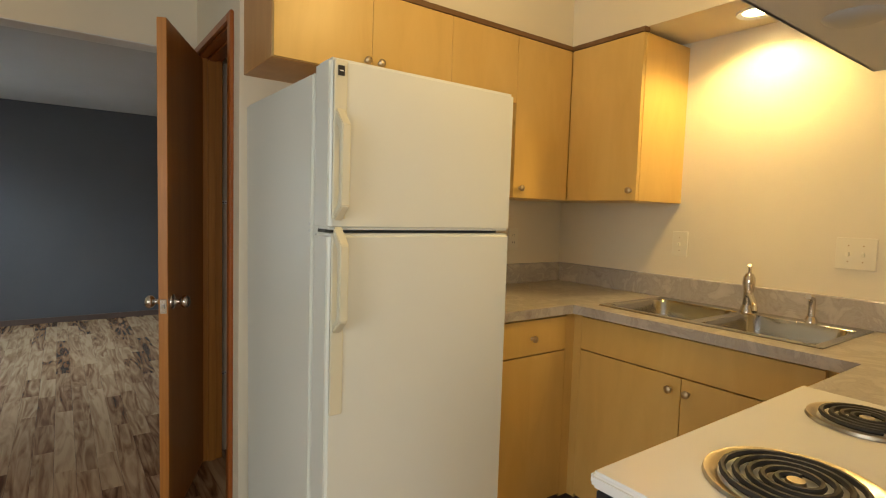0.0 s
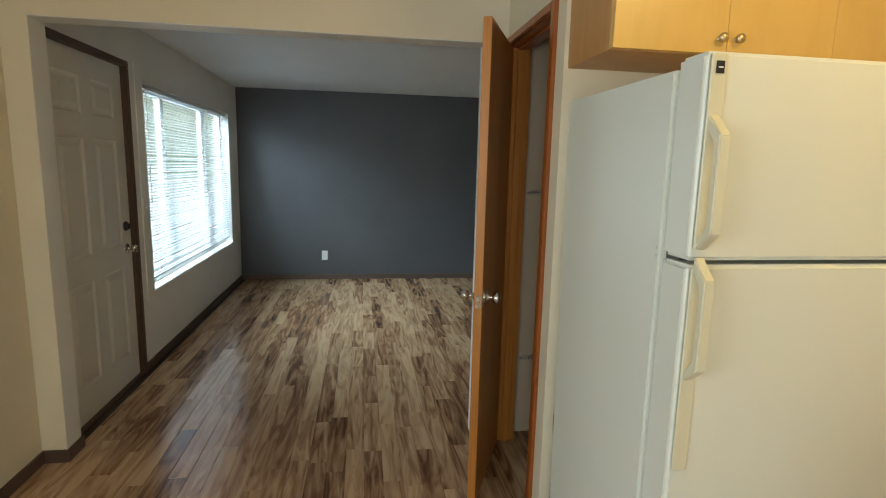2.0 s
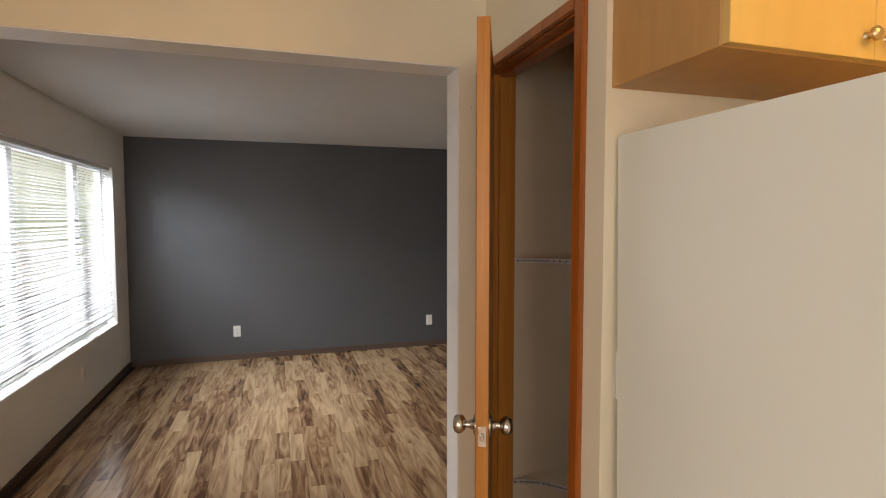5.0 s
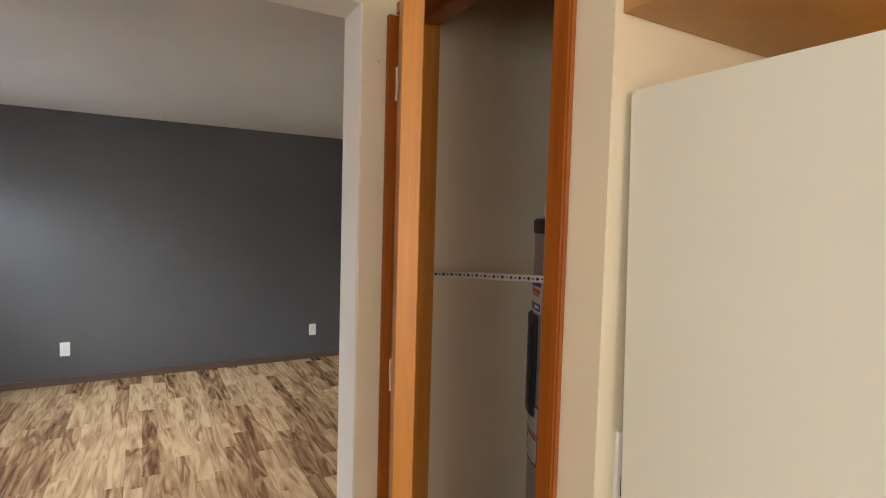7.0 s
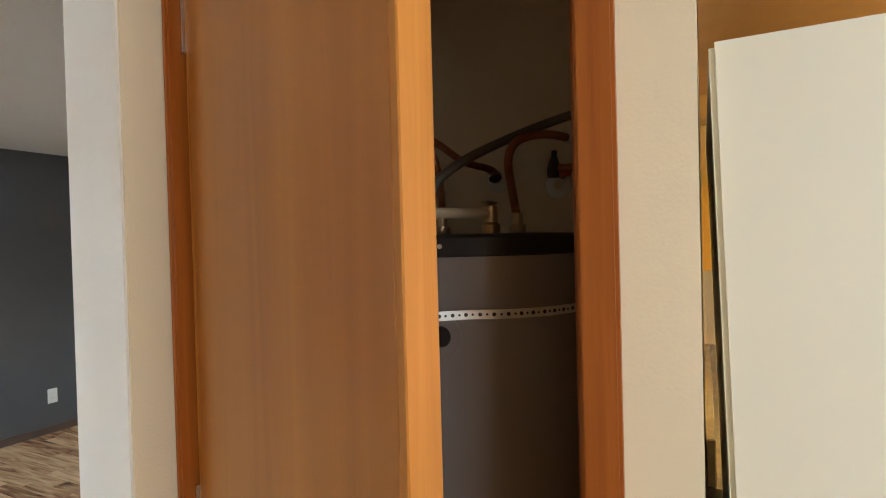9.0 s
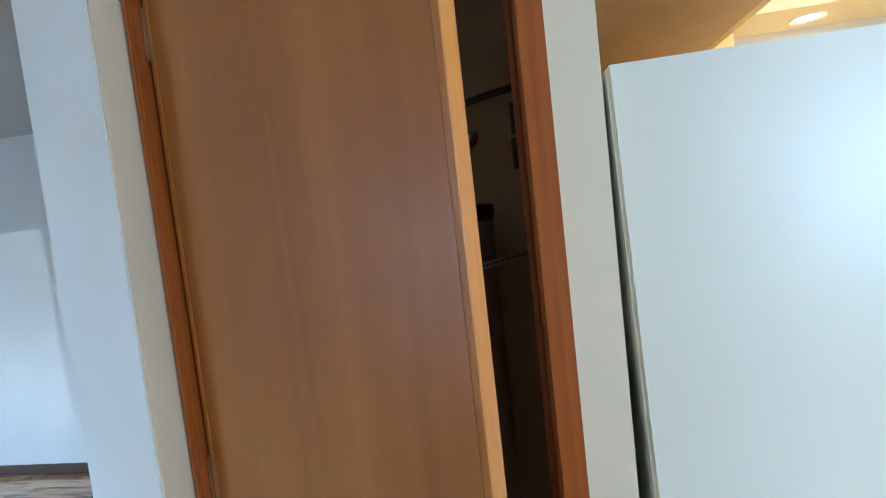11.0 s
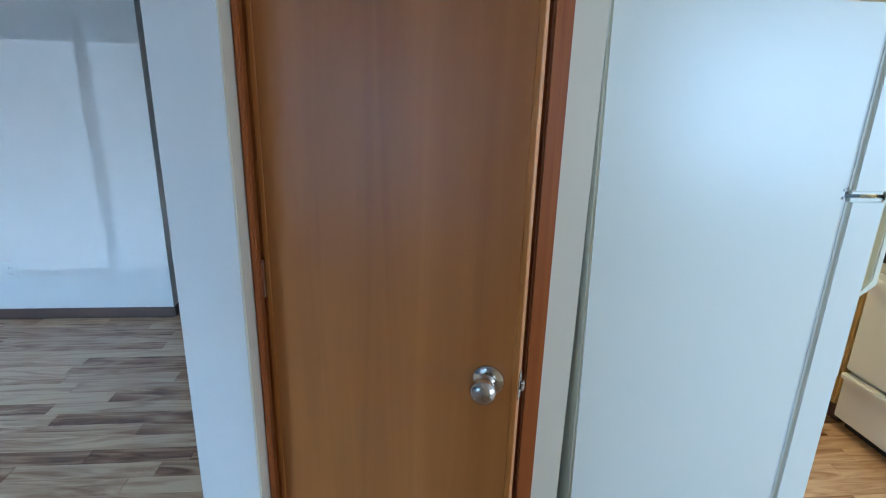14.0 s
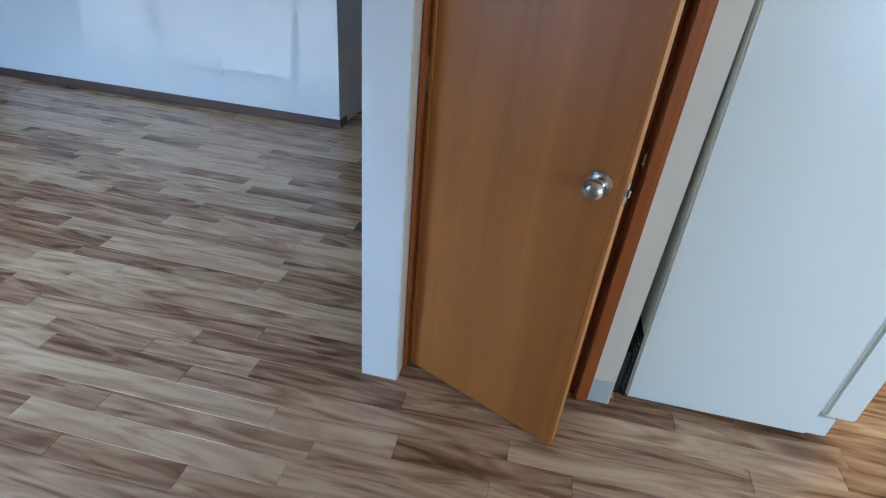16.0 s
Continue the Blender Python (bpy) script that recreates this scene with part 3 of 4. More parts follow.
def blind():
    b = thing("venetian_blind", "white metal venetian blind lowered in the window", "blind")
    xb, y0, y1 = XW - 0.036, WY0 + 0.014, WY1 - 0.014
    part("headrail", boxes(((xb - 0.016, y0, WZ1 - 0.036), (xb + 0.016, y1, WZ1 - 0.010)), bevel=0.002), M_SLAT, b)
    bm = bmesh.new()
    n = 6
    rows = []
    for i in range(n + 1):
        u = i / n - 0.5
        x, z = u * 0.026, 0.0022 * (1 - 4 * u * u)
        a = radians(-22)
        rows.append([bm.verts.new((x * math.cos(a) - z * math.sin(a), y, x * math.sin(a) + z * math.cos(a))) for y in (y0 + 0.004, y1 - 0.004)])
    for p, q in zip(rows, rows[1:]):
        bm.faces.new((p[0], p[1], q[1], q[0]))
    me = mesh_of("slat", bm, M_SLAT, True)
    z = WZ1 - 0.055
    while z > WZ0 + 0.085:
        s = new("slat", me)
        s.parent = b
        s.location = (xb, 0, z)
        s.rotation_euler = (random.uniform(-0.0008, 0.0008), random.uniform(-0.003, 0.003), 0)
        z -= 0.0225
    part("bottom_rail", boxes(((xb - 0.013, y0 + 0.004, z - 0.006), (xb + 0.013, y1 - 0.004, z + 0.008)), bevel=0.003), M_SLAT, b)
    for y in (4.95, 5.5, 6.25, 6.8):
        part("ladder_cord", cyl((xb + 0.014, y, z), (xb + 0.014, y, WZ1 - 0.03), 0.0012, seg=6), M_SLAT, b)
    part("tilt_wand", cyl((xb + 0.022, 4.83, 1.15), (xb + 0.022, 4.83, WZ1 - 0.04), 0.004, seg=8), M_SLAT, b)


blind()


def cover_plate(name, label, category, centre, normal, w, h, kind, material, group=""):
    """A wall plate, built looking along -y and turned to its wall."""
    t = thing(name, label, category, group)
    turn = {"-y": 0, "+x": 90, "-x": -90, "+y": 180}[normal]
    t.matrix_world = pose(*centre, 0, 0, turn)
    part("plate", boxes(((-w / 2, -0.006, -h / 2), (w / 2, 0.002, h / 2)), bevel=0.0014), material, t)
    if kind == "outlet":
        for z in (-0.020, 0.020):
            r = part("receptacle", boxes(((-0.017, -0.0085, z - 0.014), (0.017, -0.006, z + 0.014)), bevel=0.001), material, t)
            part("slot", boxes(((-0.008, -0.0092, z - 0.003), (-0.006, -0.0084, z + 0.007)), ((0.006, -0.0092, z - 0.003), (0.008, -0.0084, z + 0.007))), M_BLACK, r)
    else:
        for x in ((0,) if kind == "switch" else (-0.023, 0.023)):
            part("toggle", boxes(((x - 0.005, -0.017, -0.010), (x + 0.005, -0.006, 0.006)), bevel=0.0015), material, t)
            for z in (-0.030, 0.030):
                part("screw", cyl((x, -0.0062, z), (x, -0.0075, z), 0.003, seg=10), M_BRASS, t)
    return t


for x in (-0.553, 1.58, 2.51):
    cover_plate("wall_outlet", "white duplex outlet on the charcoal wall", "outlet", (x, YN, 0.305), "-y", 0.072, 0.118, "outlet", M_PLATE_WHITE, "outlets on the charcoal wall")
cover_plate("wall_outlet", "painted duplex outlet under the window", "outlet", (XW, 6.15, 0.32), "+x", 0.072, 0.118, "outlet", M_WHITE_WALL)
cover_plate("light_switch", "painted switch plate beside the front door", "switch", (XW + 0.009, 4.637, 1.14), "+x", 0.072, 0.118, "switch", M_WHITE_WALL)
cover_plate("wall_outlet", "painted outlet low on the white wall", "outlet", (XE, 5.45, 0.32), "-x", 0.072, 0.118, "outlet", M_WHITE_WALL)
cover_plate("light_switch", "ivory single switch plate above the sink", "switch", (KX, 1.865, 1.21), "-x", 0.074, 0.118, "switch", M_PLATE)
cover_plate("light_switch", "ivory double switch plate above the sink", "switch", (KX, 1.18, 1.22), "-x", 0.125, 0.118, "double", M_PLATE)
cover_plate("wall_outlet", "ivory outlet above the counter", "outlet", (2.06, YS, 1.19), "-y", 0.074, 0.118, "outlet", M_PLATE)
cover_plate("wall_outlet", "white outlet behind the refrigerator", "outlet", (0.70, YS, 1.12), "-y", 0.074, 0.118, "outlet", M_PLATE_WHITE)

# hallway door seen past the white wall's end
hd = thing("door_3", "dark brown door and frame at the hallway's end", "door", kind="structure")
part("leaf", boxes(((4.56, 3.62, 0.01), (4.598, 4.40, 2.03)), bevel=0.002), M_FIR_TRIM, hd)
for y0, y1 in ((3.55, 3.62), (4.40, 4.47)):
    part("casing", boxes(((4.578, y0, 0), (4.6, y1, 2.10)), bevel=0.004), M_FIR_TRIM, hd)


# ---- refrigerator ----
def refrigerator():
    f = thing("refrigerator", "off-white top-freezer refrigerator with yellowed handles", "refrigerator")
    x0, x1, yb, yf, yd = 0.644, 1.308, 2.599, 1.945, 1.828
    shell = boxes(((x0, yf, 0.03), (x1, yb, 1.706)), bevel=0.006, seg=2)
    for v in shell.verts:
        if v.co.y > 2.4 and v.co.z < 1.0:
            v.co.y -= 0.044
    part("cabinet", shell, M_FRIDGE, f)
    # Low block is the condenser; the upper black plate is added to darken the gap.
    part("condenser", boxes(((x0 + 0.02, 2.550, 0.035), (x1 - 0.02, 2.567, 0.30)), ((x0 + 0.22, 2.552, 0.30), (x1 - 0.02, 2.572, 0.98)), bevel=0.003), M_BLACK, f)
    for k in range(9):
        part("coil_wire", cyl((x0 + 0.012, 2.571, 0.06 + 0.026 * k), (x1 - 0.012, 2.571, 0.06 + 0.026 * k), 0.0035, seg=8), M_CONDUIT, f, "grey condenser wire")
    part("gasket", boxes(((x0 + 0.012, yf - 0.012, 0.14), (x1 - 0.012, yf, 1.255)), ((x0 + 0.012, yf - 0.012, 1.285), (x1 - 0.012, yf, 1.70))), M_GASKET, f)
    part("hinge_rail", boxes(((x0 + 0.02, 1.89, 1.258), (x1 - 0.01, yf, 1.274))), M_SEAM, f)
    for z0, z1, h0, h1, s1 in ((1.270, 1.728, 1.300, 1.565, 1.722), (0.125, 1.260, 0.99, 1.248, 1.254)):
        d = part("freezer_door" if z0 > 1 else "fridge_door", boxes(((x0, yd, z0), (x1, yf - 0.012, z1)), bevel=0.010, seg=3), M_FRIDGE, f)
        low = h0 if z0 > 1 else 0.755
        part("trim_strip", boxes(((x0 + 0.010, yd - 0.005, low), (x0 + 0.048, yd + 0.004, s1)), bevel=0.002), M_FRIDGE_TRIM, d, "yellowed plastic trim strip")
        bm = bmesh.new()
        prof = [(h1 + 0.03, 0.0), (h1 - 0.016, 0.046), (h0 + 0.034, 0.046), (h0 - 0.004, 0.0)]
        inner = [(h1 - 0.002, 0.0), (h1 - 0.036, 0.026), (h0 + 0.050, 0.026), (h0 + 0.018, 0.0)]
        for xa, xb in ((x0 + 0.014, x0 + 0.040),):
            o = [[bm.verts.new((x, yd - 0.004 - dy, z)) for z, dy in prof] for x in (xa, xb)]
            i = [[bm.verts.new((x, yd - 0.004 - dy, z)) for z, dy in inner] for x in (xa, xb)]
            for k in range(3):
                bm.faces.new((o[0][k], o[0][k + 1], o[1][k + 1], o[1][k]))
                bm.faces.new((i[0][k], i[1][k], i[1][k + 1], i[0][k + 1]))
                for s in (0, 1):
                    bm.faces.new((o[s][k], o[s][k + 1], i[s][k + 1], i[s][k]))
        bmesh.ops.recalc_face_normals(bm, faces=bm.faces)
        bmesh.ops.bevel(bm, geom=list(bm.edges), offset=0.003, segments=2, affect="EDGES", clamp_overlap=True)
        part("handle", bm, M_FRIDGE_TRIM, d, "yellowed plastic door handle", True)
        if z0 > 1:
            part("badge", boxes(((x0 + 0.020, yd - 0.008, 1.680), (x0 + 0.038, yd - 0.004, 1.706))), M_BLACK, d, "small black badge")
            part("badge_bar", boxes(((x0 + 0.024, yd - 0.0095, 1.691), (x0 + 0.034, yd - 0.008, 1.694))), M_PLATE_WHITE, d)
    part("grille", boxes(((x0 + 0.01, 1.88, 0.03), (x1 - 0.01, yf, 0.115)), bevel=0.003), M_FRIDGE, f)
    part("screw", cyl((x0 - 0.003, yf + 0.008, 1.282), (x0, yf + 0.008, 1.282), 0.004, seg=10), M_GASKET, f)
    part("screw", cyl((x0 - 0.003, yf + 0.008, 1.262), (x0, yf + 0.008, 1.262), 0.004, seg=10), M_GASKET, f)
    part("back_grille", boxes(((x0 + 0.02, yb - 0.02, 0.02), (x1 - 0.02, yb + 0.008, 0.22))), M_BLACK, f)
    for x in (x0 + 0.05, x1 - 0.05):
        for y in (yf + 0.05, yb - 0.05):
            part("foot", cyl((x, y, 0), (x, y, 0.035), 0.018, seg=12), M_BLACK, f)
    part("power_plug", boxes(((0.672, 2.598, 1.07), (0.705, 2.609, 1.11)), bevel=0.004), M_BLACK, f)
    part("power_cord", tube([(0.688, 2.604, 1.07), (0.680, 2.604, 0.9), (0.672, 2.604, 0.7), (0.662, 2.603, 0.45), (0.70, 2.603, 0.25)], 0.003, 8), M_BLACK, f, smooth=True)


refrigerator()


# ---- kitchen cabinets ----
def cab_knob(p, axis, parent):
    part("knob", lathe([(0.0, 0.028), (0.009, 0.027), (0.014, 0.022), (0.014, 0.016), (0.007, 0.011), (0.006, 0.004), (0.009, 0.0)], p, axis, 18), M_BRASS, parent, "small round brass knob", True)


def cabinet(name, label, body, fronts, axis, group, carcass=M_MAPLE):
    """body: two corners; fronts: (two corners, knob place or None, part name)."""
    c = thing(name, label, "cabinet", group)
    part("body", boxes(body, bevel=0.002), carcass, c)
    for (a, b), knob, what in fronts:
        d = part(what, boxes((a, b), bevel=0.001), M_MAPLE, c)
        if knob:
            cab_knob(knob, axis, d)
    return c


UY, UZ = 2.285, 2.118
S = (0, -1, 0)
WST = (-1, 0, 0)
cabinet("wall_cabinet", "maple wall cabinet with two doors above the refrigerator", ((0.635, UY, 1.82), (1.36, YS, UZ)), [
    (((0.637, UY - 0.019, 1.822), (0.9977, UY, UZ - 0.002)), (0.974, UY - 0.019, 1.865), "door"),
    (((0.9992, UY - 0.019, 1.822), (1.3603, UY, UZ - 0.002)), (1.030, UY - 0.019, 1.865), "door")], S, "wall cabinets", M_MAPLE_DARKER)
cabinet("wall_cabinet", "maple wall cabinet with one door above the refrigerator", ((1.362, UY, 1.82), (1.725, YS, UZ)), [
    (((1.3617, UY - 0.019, 1.822), (1.7253, UY, UZ - 0.002)), None, "door")], S, "wall cabinets")
cabinet("wall_cabinet", "tall maple wall cabinet in the corner", ((1.727, UY, 1.40), (2.10, YS, UZ)), [
    (((1.7267, UY - 0.019, 1.402), (2.082, UY, UZ - 0.002)), (1.765, UY - 0.019, 1.445), "door")], S, "wall cabinets")
cabinet("wall_cabinet", "maple wall cabinet above the sink counter", ((2.102, 1.875, 1.40), (KX, UY + 0.3, UZ)), [
    (((2.083, 1.878, 1.402), (2.102, 2.262, UZ - 0.002)), (2.083, 1.905, 1.445), "door")], WST, "wall cabinets")
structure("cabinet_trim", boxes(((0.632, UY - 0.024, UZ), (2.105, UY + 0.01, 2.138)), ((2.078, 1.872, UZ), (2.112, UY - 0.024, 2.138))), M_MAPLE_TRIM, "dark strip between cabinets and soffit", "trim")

BZ = 0.908
cabinet("base_cabinet", "maple base cabinet with a drawer beside the refrigerator", ((1.33, 2.01, 0.10), (1.84, YS, BZ)), [
    (((1.34, 1.991, 0.757), (1.81, 2.01, 0.900)), (1.606, 1.991, 0.825), "drawer_front"),
    (((1.34, 1.991, 0.115), (1.81, 2.01, 0.751)), None, "door")], S, "base cabinets")
cabinet("sink_cabinet", "maple sink cabinet with two doors under a false front", ((1.88, 1.02, 0.10), (KX, 2.008, 0.73)), [
    (((1.861, 1.06, 0.762), (1.88, 1.95, 0.900)), None, "false_front"),
    (((1.861, 1.497, 0.115), (1.88, 1.95, 0.756)), (1.861, 1.535, 0.708), "door"),
    (((1.861, 1.06, 0.115), (1.88, 1.493, 0.756)), (1.861, 1.468, 0.708), "door")], WST, "base cabinets")
cabinet("base_cabinet", "maple base cabinet between stove and corner", ((1.475, KY, 0.10), (1.878, 0.955, BZ)), [
    (((1.482, 0.955, 0.115), (1.85, 0.974, 0.900)), None, "door")], (0, 1, 0), "base cabinets")
structure("corner_filler", boxes(((1.812, 1.993, 0.10), (1.863, 2.012, BZ)), ((1.863, 1.952, 0.10), (1.882, 2.012, BZ)), ((1.882, 1.02, 0.73), (1.90, 2.008, BZ))), M_MAPLE, "maple filler in the cabinet corner", "filler")
structure("toe_kick", boxes(((1.33, 2.07, 0), (1.94, 2.085, 0.10)), ((1.94, 1.0, 0), (1.955, 2.085, 0.10)), ((1.475, 0.90, 0), (1.94, 0.915, 0.10))), M_BASE, "dark recessed toe kick under the cabinets", "toe kick")

SX0, SX1, SY0, SY1 = 1.925, 2.398, 1.095, 1.918
ct = thing("countertop", "grey stone-look laminate countertop with backsplash", "countertop")
for slab in (
    ((1.31, 1.98, 0.910), (KX, YS, 0.948)), ((1.835, SY1 - 0.02, 0.910), (KX, 1.98, 0.948)), ((1.835, 0.36, 0.910), (KX, SY0 + 0.02, 0.948)),
    ((1.835, SY0 + 0.02, 0.910), (SX0 + 0.02, SY1 - 0.02, 0.948)), ((SX1 - 0.02, SY0 + 0.02, 0.910), (KX, SY1 - 0.02, 0.948)), ((1.47, KY, 0.910), (1.835, 0.972, 0.948))):
    part("slab", boxes(slab), M_STONE, ct)
part("backsplash", boxes(((1.31, YS - 0.02, 0.948), (KX, YS, 1.055)), ((KX - 0.02, KY, 0.948), (KX, YS - 0.02, 1.055)), bevel=0.003), M_STONE, ct)


def sink():
    s = thing("kitchen_sink", "double-bowl stainless steel sink set in the counter", "sink")
    part("rim", boxes(
        ((SX0, SY0, 0.948), (SX1, SY0 + 0.03, 0.954)), ((SX0, SY1 - 0.03, 0.948), (SX1, SY1, 0.954)), ((SX0, SY0 + 0.03, 0.948), (SX0 + 0.028, SY1 - 0.03, 0.954)),
        ((SX1 - 0.075, SY0 + 0.03, 0.948), (SX1, SY1 - 0.03, 0.954)), ((SX0 + 0.028, 1.49, 0.948), (SX1 - 0.075, 1.53, 0.954)), bevel=0.002), M_STEEL, s)
    for y0, y1 in ((SY0 + 0.03, 1.49), (1.53, SY1 - 0.03)):
        bm = bmesh.new()
        xa, xb = SX0 + 0.028, SX1 - 0.075
        rings = []
        for inset, z, r in ((0.0, 0.952, 0.05), (0.008, 0.933, 0.05), (0.02, 0.793, 0.06), (0.05, 0.775, 0.05), (0.12, 0.771, 0.02)):
            ring = []
            for cx, cy, a0 in ((xb - inset - r, y1 - inset - r, 0), (xa + inset + r, y1 - inset - r, 90), (xa + inset + r, y0 + inset + r, 180), (xb - inset - r, y0 + inset + r, 270)):
                for k in range(5):
                    a = radians(a0 + k * 22.5)
                    ring.append(bm.verts.new((cx + r * math.cos(a), cy + r * math.sin(a), z)))
            rings.append(ring)
        for a, b in zip(rings, rings[1:]):
            for i in range(len(a)):
                bm.faces.new((a[i], b[i], b[(i + 1) % len(a)], a[(i + 1) % len(a)]))
        bm.faces.new(rings[-1])
        bowl = part("bowl", bm, M_STEEL, s, smooth=True)
        part("drain", lathe([(0, 0.001), (0.035, 0.002), (0.045, 0.0)], ((xa + xb) / 2, (y0 + y1) / 2, 0.772), (0, 0, 1)), M_CHROME, bowl, smooth=True)


sink()


def faucet():
    f = thing("faucet", "chrome single-lever kitchen faucet behind the sink", "faucet")
    x, y = SX1 - 0.038, 1.51
    part("base", lathe([(0, 0.03), (0.02, 0.03), (0.026, 0.012), (0.028, 0)], (x, y, 0.954), (0, 0, 1)), M_CHROME, f, smooth=True)
    part("body", lathe([(0, 0.135), (0.014, 0.13), (0.022, 0.115), (0.024, 0.09), (0.018, 0.05), (0.019, 0.0)], (x, y, 0.983), (0, 0, 1)), M_CHROME, f, smooth=True)
    part("spout", tube([(x, y, 1.02), (x - 0.07, y - 0.04, 1.035), (x - 0.15, y - 0.09, 1.01), (x - 0.165, y - 0.10, 0.985)], 0.011, 12), M_CHROME, f, smooth=True)
    part("lever", tube([(x, y, 1.11), (x - 0.01, y - 0.005, 1.13), (x - 0.05, y - 0.02, 1.15)], 0.007, 10), M_CHROME, f, smooth=True)
    s = thing("sink_sprayer", "chrome side sprayer standing beside the faucet", "sprayer")
    y = 1.28
    part("base", lathe([(0, 0.022), (0.016, 0.022), (0.022, 0.008), (0.023, 0)], (x, y, 0.954), (0, 0, 1)), M_CHROME, s, smooth=True)
    part("wand", tube([(x, y, 0.97), (x, y, 1.025), (x - 0.008, y, 1.045), (x - 0.045, y, 1.055)], 0.012, 12), M_CHROME, s, smooth=True)


faucet()


# ---- stove and hood ----
def stove():
    s = thing("electric_stove", "white electric coil stove with black front controls", "stove")
    x0, x1, yb, yf = 0.692, 1.454, KY, 0.962
    part("body", boxes(((x0 + 0.004, yb, 0.06), (x1 - 0.004, yf - 0.02, 0.928)), bevel=0.003), M_ENAMEL, s)
    part("cooktop", boxes(((x0, yb, 0.928), (x1, yf + 0.018, 0.954)), bevel=0.007, seg=3), M_ENAMEL, s)
    part("backguard", boxes(((x0, yb, 0.954), (x1, yb + 0.05, 1.13)), bevel=0.008, seg=2), M_ENAMEL, s)
    panel = part("control_panel", boxes(((x0 + 0.006, yf - 0.02, 0.83), (x1 - 0.006, yf + 0.008, 0.926)), bevel=0.003), M_BLACK, s, "black glass control panel")
    for x in (0.80, 0.90, 1.28, 1.38):
        k = part("knob", lathe([(0, 0.024), (0.016, 0.024), (0.020, 0.018), (0.022, 0.0)], (x, yf + 0.008, 0.878), (0, 1, 0), 20), M_BLACK, panel, smooth=True)
        part("pointer", boxes(((x - 0.0015, yf + 0.031, 0.881), (x + 0.0015, yf + 0.033, 0.895))), M_PLATE_WHITE, k)
    d = part("oven_door", boxes(((x0 + 0.006, yf - 0.018, 0.305), (x1 - 0.006, yf + 0.014, 0.785)), bevel=0.006, seg=2), M_ENAMEL, s)
    part("handle", boxes(((x0 + 0.02, yf + 0.030, 0.735), (x1 - 0.02, yf + 0.050, 0.765)), ((x0 + 0.02, yf + 0.012, 0.738), (x0 + 0.06, yf + 0.034, 0.762)), ((x1 - 0.06, yf + 0.012, 0.738), (x1 - 0.02, yf + 0.034, 0.762)), bevel=0.005, seg=2), M_ENAMEL, d, "white oven door handle")
    w = part("drawer", boxes(((x0 + 0.006, yf - 0.018, 0.06), (x1 - 0.006, yf + 0.012, 0.285)), bevel=0.005, seg=2), M_ENAMEL, s)
    part("drawer_lip", boxes(((x0 + 0.006, yf + 0.006, 0.262), (x1 - 0.006, yf + 0.034, 0.290)), bevel=0.006, seg=2), M_ENAMEL, w)
    part("plinth", boxes(((x0 + 0.02, yb + 0.02, 0.0), (x1 - 0.02, yf - 0.05, 0.06))), M_BLACK, s)
    for cx, cy, r in ((0.902, 0.785, 0.098), (1.295, 0.812, 0.076), (0.885, 0.54, 0.076), (1.285, 0.535, 0.098)):
        b = part("drip_pan", lathe([(r + 0.022, 0.0), (r + 0.020, 0.006), (r + 0.010, 0.005), (r * 0.9, -0.008), (r * 0.3, -0.012), (0.0, -0.012)], (cx, cy, 0.955), (0, 0, 1), 40), M_PAN, s, "discoloured chrome drip pan", True)
        turns = 4.6 if r > 0.09 else 3.6
        pts = []
        for i in range(int(turns * 22) + 1):
            a = i / 22 * 2 * math.pi
            rr = 0.018 + (r - 0.018) * i / (turns * 22)
            pts.append((cx + rr * math.cos(a), cy + rr * math.sin(a), 0.964))
        part("coil", tube(pts, 0.0052, 6, steps=1), M_COIL, b, "blackened spiral heating coil", True)
        part("coil_centre", lathe([(0, 0.967), (0.012, 0.966), (0.014, 0.958)], (cx, cy, 0), (0, 0, 1), 16), M_PAN, b, smooth=True)


stove()
hood = thing("range_hood", "pale metal range hood above the stove", "range hood")
part("shell", boxes(((0.692, KY, 1.665), (1.454, 0.70, 1.80)), ((0.692, KY, 1.650), (1.454, 0.895, 1.665)), bevel=0.003), M_HOOD, hood)
part("lip", boxes(((0.692, 0.885, 1.650), (1.454, 0.897, 1.70)), bevel=0.003), M_HOOD, hood)
for lx in (1.065, 1.20):
    part("lamp_lens", lathe([(0.0, -0.010), (0.03, -0.009), (0.043, -0.004), (0.046, 0.0)], (lx, 0.81 if lx < 1.1 else 0.74, 1.650), (0, 0, 1)), M_LENS, hood, smooth=True)
rl = thing("recessed_light", "glowing round recessed light in the soffit", "light")
part("trim_ring", lathe([(0.046, -0.002), (0.065, -0.008), (0.068, 0.0)], (2.27, 1.52, 2.14), (0, 0, 1)), M_TRIM_WHITE, rl, smooth=True)
part("bulb", lathe([(0, -0.006), (0.025, -0.004), (0.044, 0.0)], (2.27, 1.52, 2.139), (0, 0, 1)), M_BULB, rl, smooth=True)
# Plain base, added out of view to carry the unseen kitchen lamp.
cl = thing("unseen_ceiling_light", "round white base added for the unseen kitchen lamp", "light")
part("base", lathe([(0.0, 0.0), (0.15, 0.0), (0.15, -0.025), (0.14, -0.028)], (1.15, 1.32, ZK), (0, 0, 1)), M_TRIM_WHITE, cl, smooth=True)

# ---- closet: water heater and its plumbing ----
TC, TR = (1.253, 3.112), 0.271
DROP = -0.012
pad = solid("concrete_pad", boxes(((0.972, 2.741, -0.10), (1.569, 3.430, -0.044)), ((0.918, 2.741, -0.10), (0.972, 3.430, 0.004)), bevel=0.004), M_CONCRETE, "grimy concrete pad under the water heater", "pad")
